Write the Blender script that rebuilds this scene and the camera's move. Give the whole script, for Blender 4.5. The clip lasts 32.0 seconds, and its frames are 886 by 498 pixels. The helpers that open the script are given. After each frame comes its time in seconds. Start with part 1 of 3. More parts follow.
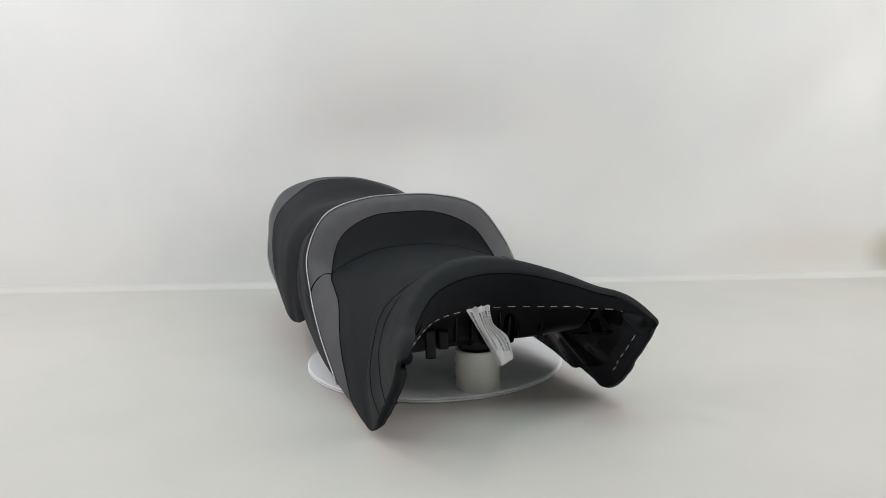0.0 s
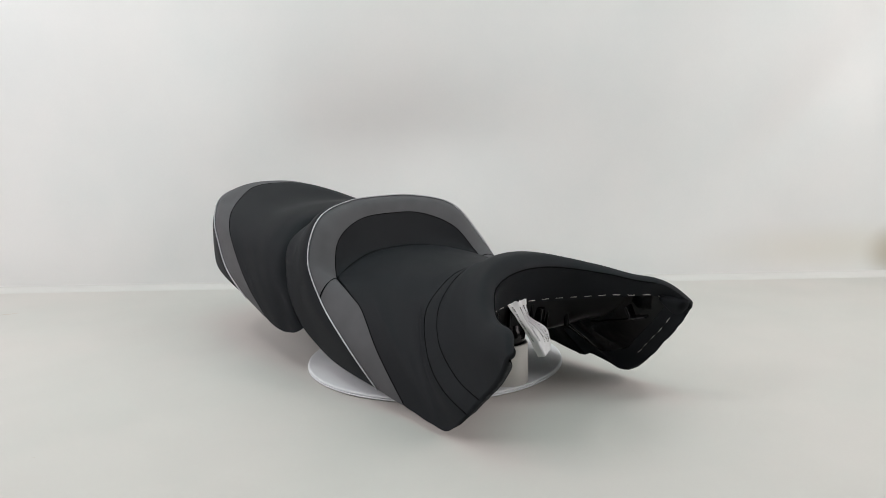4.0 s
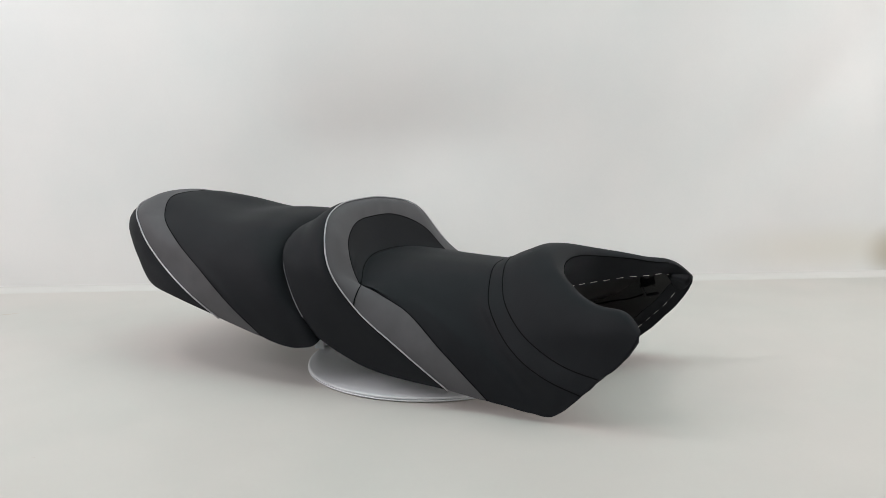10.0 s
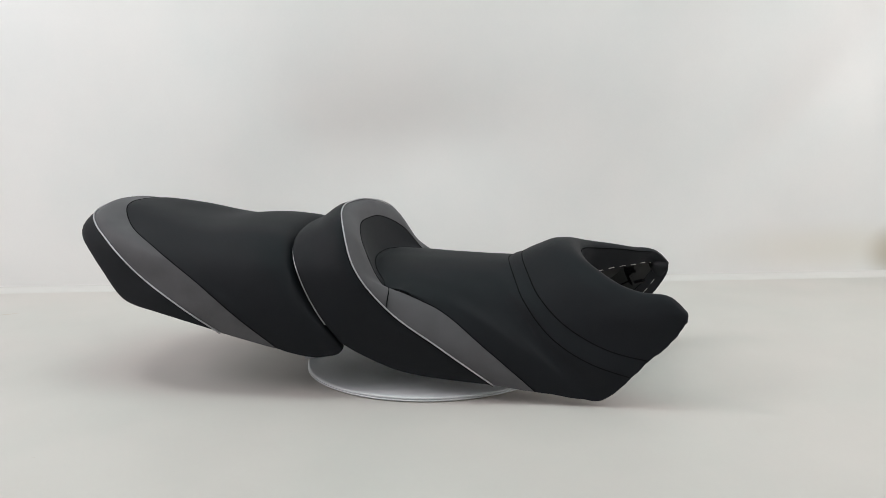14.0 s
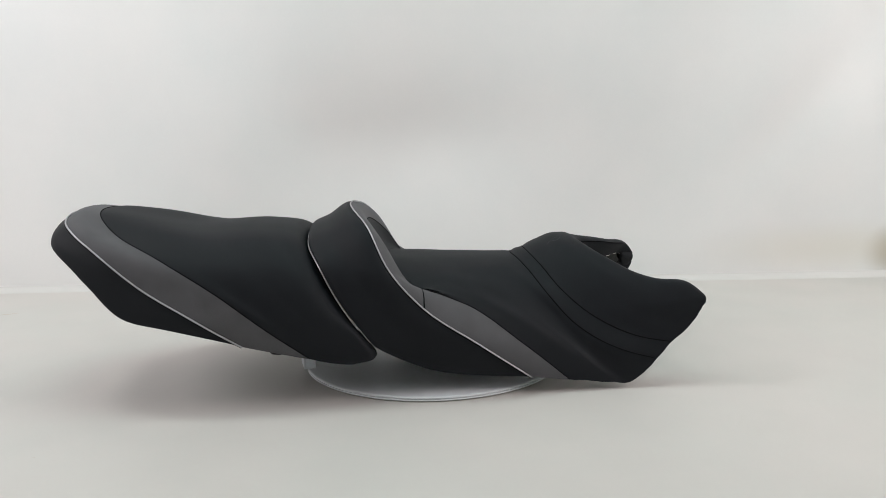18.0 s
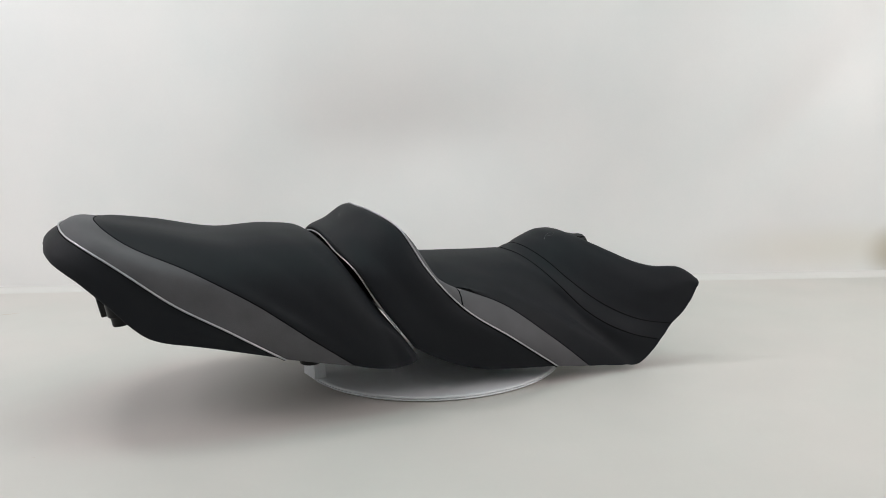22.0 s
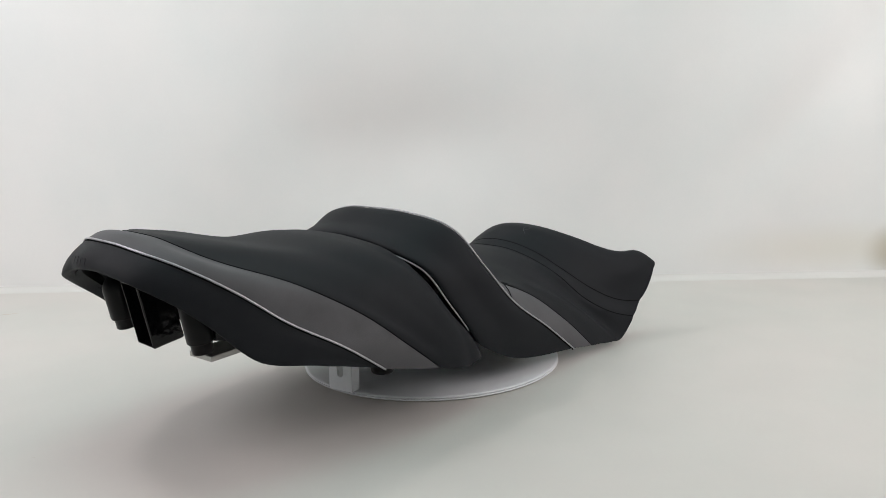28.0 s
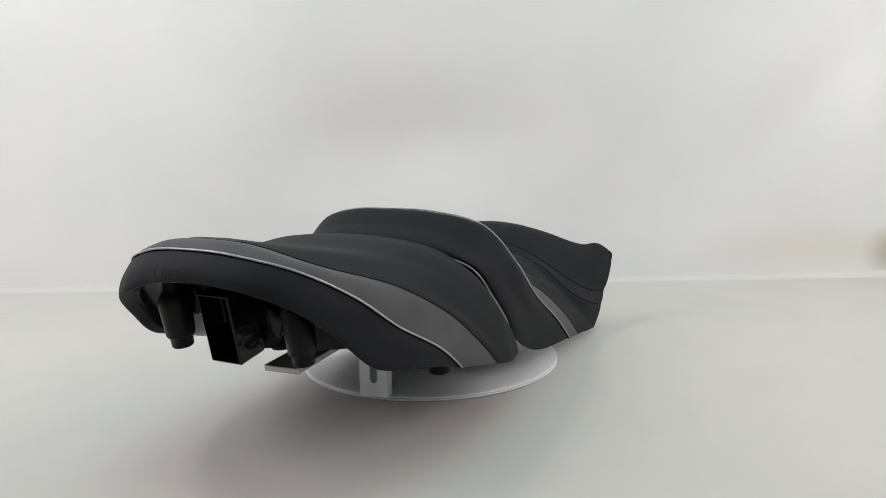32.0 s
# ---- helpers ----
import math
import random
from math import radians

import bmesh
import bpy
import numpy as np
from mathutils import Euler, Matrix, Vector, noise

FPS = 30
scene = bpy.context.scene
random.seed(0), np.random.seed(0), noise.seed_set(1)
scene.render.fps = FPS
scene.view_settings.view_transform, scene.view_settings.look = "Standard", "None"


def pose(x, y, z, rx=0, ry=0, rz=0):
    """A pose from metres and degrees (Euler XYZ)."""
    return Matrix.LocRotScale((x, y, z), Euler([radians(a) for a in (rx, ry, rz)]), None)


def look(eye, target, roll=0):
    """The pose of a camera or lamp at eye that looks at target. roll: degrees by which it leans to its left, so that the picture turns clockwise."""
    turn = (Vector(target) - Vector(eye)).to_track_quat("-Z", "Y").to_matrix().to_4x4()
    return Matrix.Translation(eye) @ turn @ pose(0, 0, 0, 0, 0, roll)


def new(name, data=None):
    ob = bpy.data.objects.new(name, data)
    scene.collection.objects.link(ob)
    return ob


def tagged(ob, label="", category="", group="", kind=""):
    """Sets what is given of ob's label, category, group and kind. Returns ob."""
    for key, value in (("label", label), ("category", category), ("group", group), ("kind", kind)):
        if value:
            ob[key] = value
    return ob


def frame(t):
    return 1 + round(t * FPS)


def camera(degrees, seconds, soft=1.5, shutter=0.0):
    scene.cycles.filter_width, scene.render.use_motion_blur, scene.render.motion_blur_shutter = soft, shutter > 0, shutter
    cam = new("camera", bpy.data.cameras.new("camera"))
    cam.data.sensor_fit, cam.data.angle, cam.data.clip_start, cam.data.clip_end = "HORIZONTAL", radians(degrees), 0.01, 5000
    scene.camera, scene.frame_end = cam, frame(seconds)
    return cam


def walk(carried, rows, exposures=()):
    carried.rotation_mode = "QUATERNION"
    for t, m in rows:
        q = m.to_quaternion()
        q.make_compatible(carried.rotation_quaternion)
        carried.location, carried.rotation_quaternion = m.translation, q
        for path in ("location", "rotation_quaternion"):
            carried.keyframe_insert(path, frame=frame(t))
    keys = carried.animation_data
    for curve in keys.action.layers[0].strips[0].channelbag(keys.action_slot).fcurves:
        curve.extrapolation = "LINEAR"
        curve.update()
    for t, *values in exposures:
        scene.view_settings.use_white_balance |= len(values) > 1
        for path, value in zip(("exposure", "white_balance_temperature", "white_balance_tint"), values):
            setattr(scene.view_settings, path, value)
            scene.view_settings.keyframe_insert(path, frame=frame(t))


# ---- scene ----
# ---- camera ----
EYE = Vector((0.0, -1.0448, 0.3219))
AIM = Vector((0.01771, 0.98705, -0.15940))
cam = camera(58.74, 32.0, soft=0.55)
VIEW = look(EYE, EYE + AIM, -1.467)
walk(cam, [(0.0, VIEW), (32.0, VIEW)])

# ---- world and lights ----
world = bpy.data.worlds.new("world")
scene.world = world
world.use_nodes = True
world.node_tree.nodes["Background"].inputs[0].default_value = (0.9, 0.95, 1.0, 1)
world.node_tree.nodes["Background"].inputs[1].default_value = 0.0
scene.view_settings.exposure = 0.01


def area(name, place, target, sx, sy, power, colour):
    data = bpy.data.lights.new(name, "AREA")
    data.shape, data.size, data.size_y, data.energy, data.color = "RECTANGLE", sx, sy, power, colour
    ob = new(name, data)
    ob.matrix_world = look(place, target)
    return ob


# broad side fills added out of view; no such fixtures are known
area("left_fill", (-1.50, -0.40, 1.08), (0.0, 0.2, 0.15), 0.9, 0.9, 12.8, (1.0, 0.926, 0.958))
area("right_fill", (1.52, -0.55, 1.02), (0.1, 0.3, 0.15), 1.0, 1.0, 14.2, (1.0, 0.912, 0.912))
area("left_lamp", (-0.86, 0.0, 1.50), (0.0, 0.05, 0.10), 0.24, 0.24, 4.6, (1.0, 0.960, 0.965))
area("right_lamp", (0.88, -0.05, 1.55), (0.0, 0.05, 0.10), 0.34, 0.34, 1.9, (1.0, 0.945, 0.940))
# unseen front and overhead fills, added for brightness and a greener middle
area("front_fill", (0.1, -1.95, 1.45), (0.0, 0.3, 0.15), 2.6, 1.6, 0.9, (1.0, 0.995, 0.97))
area("overhead_fill", (0.0, 0.0, 2.2), (0.0, 0.2, 0.0), 1.3, 0.9, 8.0, (0.58, 1.0, 0.965))


# ---- materials ----
def material(name, colour, rough=0.5, metal=0.0, spec=0.5, grain=0.0, grain_size=0.001, bump=0.0,
             mottle=0.0, mottle_size=0.2, other=None, other_size=0.5):
    m = bpy.data.materials.new(name)
    m.use_nodes = True
    nt = m.node_tree
    b = nt.nodes["Principled BSDF"]
    b.inputs["Roughness"].default_value = rough
    b.inputs["Metallic"].default_value = metal
    b.inputs["Specular IOR Level"].default_value = spec
    co = nt.nodes.new("ShaderNodeTexCoord")
    big = nt.nodes.new("ShaderNodeTexNoise")
    big.inputs["Scale"].default_value = 1.0 / mottle_size
    big.inputs["Detail"].default_value = 4
    nt.links.new(co.outputs["Object"], big.inputs["Vector"])
    fine = nt.nodes.new("ShaderNodeTexNoise")
    fine.inputs["Scale"].default_value = 1.0 / grain_size
    fine.inputs["Detail"].default_value = 3
    nt.links.new(co.outputs["Object"], fine.inputs["Vector"])
    both = nt.nodes.new("ShaderNodeMath")
    both.operation = "MULTIPLY_ADD"
    nt.links.new(fine.outputs["Fac"], both.inputs[0])
    both.inputs[1].default_value = grain
    scaled = nt.nodes.new("ShaderNodeMath")
    scaled.operation = "MULTIPLY"
    nt.links.new(big.outputs["Fac"], scaled.inputs[0])
    scaled.inputs[1].default_value = mottle
    nt.links.new(scaled.outputs[0], both.inputs[2])
    ramp = nt.nodes.new("ShaderNodeMapRange")
    ramp.inputs["From Min"].default_value = 0.0
    ramp.inputs["From Max"].default_value = max(grain + mottle, 1e-4)
    ramp.inputs["To Min"].default_value = 1.0 - (grain + mottle)
    ramp.inputs["To Max"].default_value = 1.0 + (grain + mottle)
    nt.links.new(both.outputs[0], ramp.inputs["Value"])
    mix = nt.nodes.new("ShaderNodeMix")
    mix.data_type, mix.blend_type = "RGBA", "MULTIPLY"
    mix.inputs["Factor"].default_value = 1.0
    mix.inputs["A"].default_value = (*colour, 1)
    nt.links.new(ramp.outputs["Result"], mix.inputs["B"])
    if other:
        cloud = nt.nodes.new("ShaderNodeTexNoise")
        cloud.inputs["Scale"].default_value = 1.0 / other_size
        cloud.inputs["Detail"].default_value = 5
        nt.links.new(co.outputs["Object"], cloud.inputs["Vector"])
        spread = nt.nodes.new("ShaderNodeMapRange")
        spread.inputs["From Min"].default_value = 0.36
        spread.inputs["From Max"].default_value = 0.64
        nt.links.new(cloud.outputs["Fac"], spread.inputs["Value"])
        tone = nt.nodes.new("ShaderNodeMix")
        tone.data_type = "RGBA"
        tone.inputs["A"].default_value = (*colour, 1)
        tone.inputs["B"].default_value = (*other, 1)
        nt.links.new(spread.outputs["Result"], tone.inputs["Factor"])
        nt.links.new(tone.outputs["Result"], mix.inputs["A"])
    nt.links.new(mix.outputs["Result"], b.inputs["Base Color"])
    if bump:
        bp = nt.nodes.new("ShaderNodeBump")
        bp.inputs["Strength"].default_value = bump
        bp.inputs["Distance"].default_value = grain_size * 0.3
        nt.links.new(fine.outputs["Fac"], bp.inputs["Height"])
        nt.links.new(bp.outputs["Normal"], b.inputs["Normal"])
    return m


def soft_patch(m, centre, size, colour, depth):
    """A soft-edged patch of another colour mixed into a cloth, at a place in the cloth's own space."""
    nt = m.node_tree
    base = nt.nodes["Principled BSDF"].inputs["Base Color"]
    co = nt.nodes.new("ShaderNodeTexCoord")
    local = nt.nodes.new("ShaderNodeMapping")
    local.vector_type = "TEXTURE"
    local.inputs["Location"].default_value = centre
    local.inputs["Scale"].default_value = size
    nt.links.new(co.outputs["Object"], local.inputs["Vector"])
    away = nt.nodes.new("ShaderNodeVectorMath")
    away.operation = "LENGTH"
    nt.links.new(local.outputs["Vector"], away.inputs[0])
    fade = nt.nodes.new("ShaderNodeMapRange")
    fade.interpolation_type = "SMOOTHSTEP"
    fade.inputs["From Min"].default_value = 0.0
    fade.inputs["From Max"].default_value = 1.0
    fade.inputs["To Min"].default_value = depth
    fade.inputs["To Max"].default_value = 0.0
    nt.links.new(away.outputs["Value"], fade.inputs["Value"])
    mix = nt.nodes.new("ShaderNodeMix")
    mix.data_type = "RGBA"
    nt.links.new(fade.outputs["Result"], mix.inputs["Factor"])
    nt.links.new(base.links[0].from_socket, mix.inputs["A"])
    mix.inputs["B"].default_value = (*colour, 1)
    nt.links.new(mix.outputs["Result"], base)


M_BLACK = material("black_vinyl", (0.0120, 0.0134, 0.0157), 0.58, spec=0.11, grain=0.10, grain_size=0.0011, bump=0.35, mottle=0.12, mottle_size=0.06)
M_GREY = material("grey_vinyl", (0.087, 0.086, 0.091), 0.58, spec=0.15, grain=0.10, grain_size=0.0011, bump=0.35, mottle=0.20, mottle_size=0.028)
M_PIPE = material("silver_piping", (0.42, 0.42, 0.44), 0.34, metal=0.45, spec=0.5, grain=0.06, mottle=0.10, mottle_size=0.03)
M_THREAD = material("black_thread", (0.0060, 0.0063, 0.0070), 0.9, spec=0.02)
M_STITCH = material("white_thread", (0.62, 0.60, 0.56), 0.7)
M_PAN = material("black_plastic", (0.004, 0.004, 0.0045), 0.14, spec=0.22, mottle=0.2, mottle_size=0.03, grain=0.05, grain_size=0.028, bump=0.26)
M_MATT = material("matt_black_plastic", (0.0035, 0.0035, 0.004), 0.35, spec=0.16, grain=0.1, mottle=0.2, mottle_size=0.02)
# the cloudy second tones paint the lamps' mixed tints onto both sheets
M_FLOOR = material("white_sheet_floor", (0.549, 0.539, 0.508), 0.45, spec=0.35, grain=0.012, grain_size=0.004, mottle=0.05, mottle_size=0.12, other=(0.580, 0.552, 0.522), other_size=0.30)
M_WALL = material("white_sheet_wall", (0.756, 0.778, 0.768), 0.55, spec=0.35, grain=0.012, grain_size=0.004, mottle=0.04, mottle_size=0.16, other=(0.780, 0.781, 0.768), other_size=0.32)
# small brown patch low at the right end of the sheet
soft_patch(M_WALL, (0.914, 0.463, 0.050), (0.075, 0.08, 0.062), (0.33, 0.30, 0.22), 1.0)
# wide warm tint above the fold: bounced light put into the colour
soft_patch(M_WALL, (0.810, 0.468, 0.058), (0.360, 0.20, 0.070), (0.70, 0.675, 0.58), 0.5)
# same white sheet; this in-between tone paints in the fold's brightness
M_FOLD_LIGHT = material("fold_light_tone", (0.62, 0.613, 0.59), 0.5, spec=0.35, grain=0.012, grain_size=0.004, mottle=0.05, mottle_size=0.22)
M_ROOM = material("unseen_room_paint", (0.6, 0.6, 0.6), 0.8, mottle=0.05, mottle_size=0.8)
M_DISC = material("white_painted_disc", (0.69, 0.715, 0.735), 0.38, spec=0.5, grain=0.02, mottle=0.06, mottle_size=0.05)
M_PVC = material("white_pvc", (0.72, 0.71, 0.67), 0.35, spec=0.5, grain=0.02, mottle=0.05, mottle_size=0.03)
M_STEEL = material("grey_painted_steel", (0.84, 0.86, 0.89), 0.42, metal=0.0, grain=0.04, mottle=0.10, mottle_size=0.02)
M_BAR = material("brushed_metal", (0.42, 0.41, 0.39), 0.42, metal=0.7, grain=0.06, mottle=0.15, mottle_size=0.02)
M_TAG = material("white_label_cloth", (0.86, 0.87, 0.88), 0.7, grain=0.03, mottle=0.06, mottle_size=0.01)
M_INK = material("label_ink", (0.03, 0.03, 0.035), 0.8)
M_STAIN = material("faint_rust_stain", (0.53, 0.485, 0.43), 0.5, spec=0.35, mottle=0.08, mottle_size=0.01)


# ---- mesh helpers ----
def link_mesh(name, verts, faces, mat, parent=None, label="", normals=None, smooth=True):
    me = bpy.data.meshes.new(name)
    me.from_pydata([tuple(v) for v in verts], [], faces)
    me.materials.append(mat)
    if smooth:
        me.shade_smooth()
    me.update()
    if normals is not None:
        me.normals_split_custom_set_from_vertices([tuple(n) for n in normals])
    ob = new(name, me)
    if parent is not None:
        ob.parent = parent
    if label:
        tagged(ob, label)
    return ob


def part(name, bm, mat, parent, label="", smooth=False):
    """One bmesh as one mesh object under a thing or a part."""
    me = bpy.data.meshes.new(name)
    bm.to_mesh(me)
    bm.free()
    me.materials.append(mat)
    if smooth:
        me.shade_smooth()
    ob = new(name, me)
    ob.parent = parent
    if label:
        tagged(ob, label)
    return ob


def bent(points, counts):
    """A smooth curve or family of curves through points (first axis), with counts[i] steps from point i to i+1."""
    P = np.asarray(points, float)
    flat = P.reshape(len(P), -1, P.shape[-1])
    step = np.maximum(np.linalg.norm(np.diff(flat, axis=0), axis=2).mean(axis=1), 1e-4)
    t = np.concatenate([[0], np.cumsum(step)])
    shape = (-1,) + (1,) * (P.ndim - 1)
    d = np.diff(P, axis=0) / step.reshape(shape)
    m = np.empty_like(P)
    w0, w1 = step[1:].reshape(shape), step[:-1].reshape(shape)
    m[1:-1] = (d[:-1] * w0 + d[1:] * w1) / (w0 + w1)
    size = np.linalg.norm(d, axis=-1, keepdims=True)
    most = 2.2 * np.minimum(size[:-1], size[1:])
    m[1:-1] *= np.minimum(1.0, most / np.maximum(np.linalg.norm(m[1:-1], axis=-1, keepdims=True), 1e-12))
    m[0], m[-1] = (3 * d[0] - m[1]) / 2, (3 * d[-1] - m[-2]) / 2
    out = []
    for i, n in enumerate(counts):
        s = np.arange(n) / n
        s = s.reshape(shape)
        h = step[i]
        out.append((2 * s**3 - 3 * s**2 + 1) * P[i] + (s**3 - 2 * s**2 + s) * h * m[i]
                   + (3 * s**2 - 2 * s**3) * P[i + 1] + (s**3 - s**2) * h * m[i + 1])
    out.append(P[-1:])
    return np.concatenate(out)


def mirrored(section):
    """A half section, from the centre line to the hem, made whole: hem, centre, hem."""
    half = [(x, -y, z) for x, y, z in section]
    return half[::-1] + [(x, y, z) for x, y, z in section[1:]]


def skin(sections, counts, across=7):
    """The surface through whole sections: an array [along, across, 3] and its normals (outwards)."""
    rows = np.array([bent(mirrored(s), [across] * (2 * len(s) - 2)) for s in sections])
    grid = bent(rows, counts)
    return grid, normals(grid)


def normals(grid):
    """Outward normals of a surface, evened out where its rows run together."""
    du = np.gradient(grid, axis=0)
    dv = np.gradient(grid, axis=1)
    n = np.cross(du, dv)
    size = np.linalg.norm(n, axis=2)
    n = n / np.maximum(size, 1e-12)[..., None]
    weak = size < 0.06 * np.median(size)
    half = grid.shape[1] // 2
    for j in range(half - 1, -1, -1):
        n[weak[:, j], j] = n[weak[:, j], j + 1]
        k = grid.shape[1] - 1 - j
        n[weak[:, k], k] = n[weak[:, k], k - 1]
    mid = grid.shape[1] // 2
    if n[grid.shape[0] // 2, mid, 2] < 0:
        n = -n
    for _ in range(3):
        wide = np.pad(n, ((2, 2), (2, 2), (0, 0)), mode="edge")
        near = sum(wide[i:i + n.shape[0], j:j + n.shape[1]] for i in range(5) for j in range(5))
        near /= np.maximum(np.linalg.norm(near, axis=2, keepdims=True), 1e-9)
        odd = (near * n).sum(axis=2) < 0.55
        n[odd] = near[odd]
    return n


def evened(n, times=6):
    for _ in range(times):
        wide = np.pad(n, ((2, 2), (2, 2), (0, 0)), mode="edge")
        n = sum(wide[i:i + n.shape[0], j:j + n.shape[1]] for i in range(5) for j in range(5))
        n = n / np.maximum(np.linalg.norm(n, axis=2, keepdims=True), 1e-9)
    return n


def pressed(grid, n, rows, depth, width):
    """Sinks the surface along the given rows, as seams pull a cover down."""
    out = grid.copy()
    for r in rows:
        gap = np.linalg.norm(grid - grid[r][None], axis=2)
        out -= n * (depth * np.exp(-(gap / width) ** 2))[..., None]
    return out


def sheet(name, grid, n, mat, parent, r0, r1, c0=0, c1=None, label=""):
    c1 = grid.shape[1] - 1 if c1 is None else c1
    g, nn = grid[r0:r1 + 1, c0:c1 + 1], n[r0:r1 + 1, c0:c1 + 1]
    a, b = g.shape[:2]
    faces = []
    turn = np.cross(np.gradient(g, axis=1), np.gradient(g, axis=0))
    flip = float((turn * nn).sum()) < 0
    for i in range(a - 1):
        for j in range(b - 1):
            f = (i * b + j, i * b + j + 1, (i + 1) * b + j + 1, (i + 1) * b + j)
            faces.append(f[::-1] if flip else f)
    return link_mesh(name, g.reshape(-1, 3), faces, mat, parent, label, None if n is None else nn.reshape(-1, 3))


def tube_data(path, radius, sides=8):
    P = np.asarray(path, float)
    t = np.gradient(P, axis=0)
    t /= np.maximum(np.linalg.norm(t, axis=1, keepdims=True), 1e-9)
    ref = np.tile(np.array([0.31, 0.17, 0.93]), (len(P), 1))
    a = np.cross(t, ref)
    a /= np.maximum(np.linalg.norm(a, axis=1, keepdims=True), 1e-9)
    b = np.cross(t, a)
    ang = np.arange(sides) * 2 * math.pi / sides
    ring = (P[:, None] + radius * (np.cos(ang)[None, :, None] * a[:, None] + np.sin(ang)[None, :, None] * b[:, None]))
    k = len(P)
    faces = [(i * sides + j, i * sides + (j + 1) % sides, (i + 1) * sides + (j + 1) % sides, (i + 1) * sides + j)
             for i in range(k - 1) for j in range(sides)]
    faces += [tuple(range(sides))[::-1], tuple((k - 1) * sides + j for j in range(sides))]
    return ring.reshape(-1, 3), faces


def cord(name, path, radius, mat, parent, label="", sides=8):
    v, f = tube_data(path, radius, sides)
    return link_mesh(name, v, f, mat, parent, label)


def dashes(name, path, length, gap, radius, mat, parent, label=""):
    """A broken line of stitches along a path, joined into one mesh."""
    P = np.asarray(path, float)
    s = np.concatenate([[0], np.cumsum(np.linalg.norm(np.diff(P, axis=0), axis=1))])
    verts, faces, at = [], [], 0.004
    while at + length < s[-1]:
        q = np.array([[np.interp(k, s, P[:, i]) for i in range(3)] for k in (at, at + length / 2, at + length)])
        v, f = tube_data(q, radius, 6)
        faces += [tuple(i + len(verts) for i in fc) for fc in f]
        verts += list(v)
        at += length + gap
    return link_mesh(name, verts, faces, mat, parent, label)


def onto(path, g, n, lift):
    """Moves the points of a path to a surface given by its grid and normals."""
    flat, nf = g.reshape(-1, 3), n.reshape(-1, 3)
    out = []
    for q in np.asarray(path, float):
        d = np.linalg.norm(flat - q, axis=1)
        near = np.argsort(d)[:4]
        w = 1.0 / (d[near] + 1e-5)
        w /= w.sum()
        nn = (nf[near] * w[:, None]).sum(axis=0)
        nn /= np.linalg.norm(nn)
        base = (flat[near] * w[:, None]).sum(axis=0)
        out.append(q - nn * ((q - base) @ nn) + nn * lift)
    return np.array(out)


def box_bm(sx, sy, sz, bevel=0.0, seg=2, m=None):
    bm = bmesh.new()
    bmesh.ops.create_cube(bm, size=1.0)
    bmesh.ops.scale(bm, vec=(sx, sy, sz), verts=bm.verts)
    if bevel:
        bmesh.ops.bevel(bm, geom=bm.edges[:], offset=bevel, segments=seg, affect="EDGES", profile=0.5)
    if m is not None:
        bmesh.ops.transform(bm, matrix=m, verts=bm.verts)
    return bm


def lathe_bm(profile, sides=64, m=None):
    """A turned solid from (radius, height) pairs; radius 0 closes it."""
    bm = bmesh.new()
    rings = []
    for r, z in profile:
        if r < 1e-6:
            rings.append([bm.verts.new((0, 0, z))])
        else:
            rings.append([bm.verts.new((r * math.cos(2 * math.pi * k / sides), r * math.sin(2 * math.pi * k / sides), z)) for k in range(sides)])
    for a, b in zip(rings, rings[1:]):
        for k in range(sides):
            j = (k + 1) % sides
            if len(a) == 1:
                bm.faces.new((a[0], b[j], b[k]))
            elif len(b) == 1:
                bm.faces.new((a[k], a[j], b[0]))
            else:
                bm.faces.new((a[k], a[j], b[j], b[k]))
    bmesh.ops.recalc_face_normals(bm, faces=bm.faces[:])
    if m is not None:
        bmesh.ops.transform(bm, matrix=m, verts=bm.verts)
    return bm


# ---- the setting: white sheet under and behind, an added unseen room round it ----
def wall_y(x):
    return 0.510 - 0.052 * x


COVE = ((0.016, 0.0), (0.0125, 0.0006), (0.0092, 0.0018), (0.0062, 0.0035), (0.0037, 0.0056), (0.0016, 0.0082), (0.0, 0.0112))


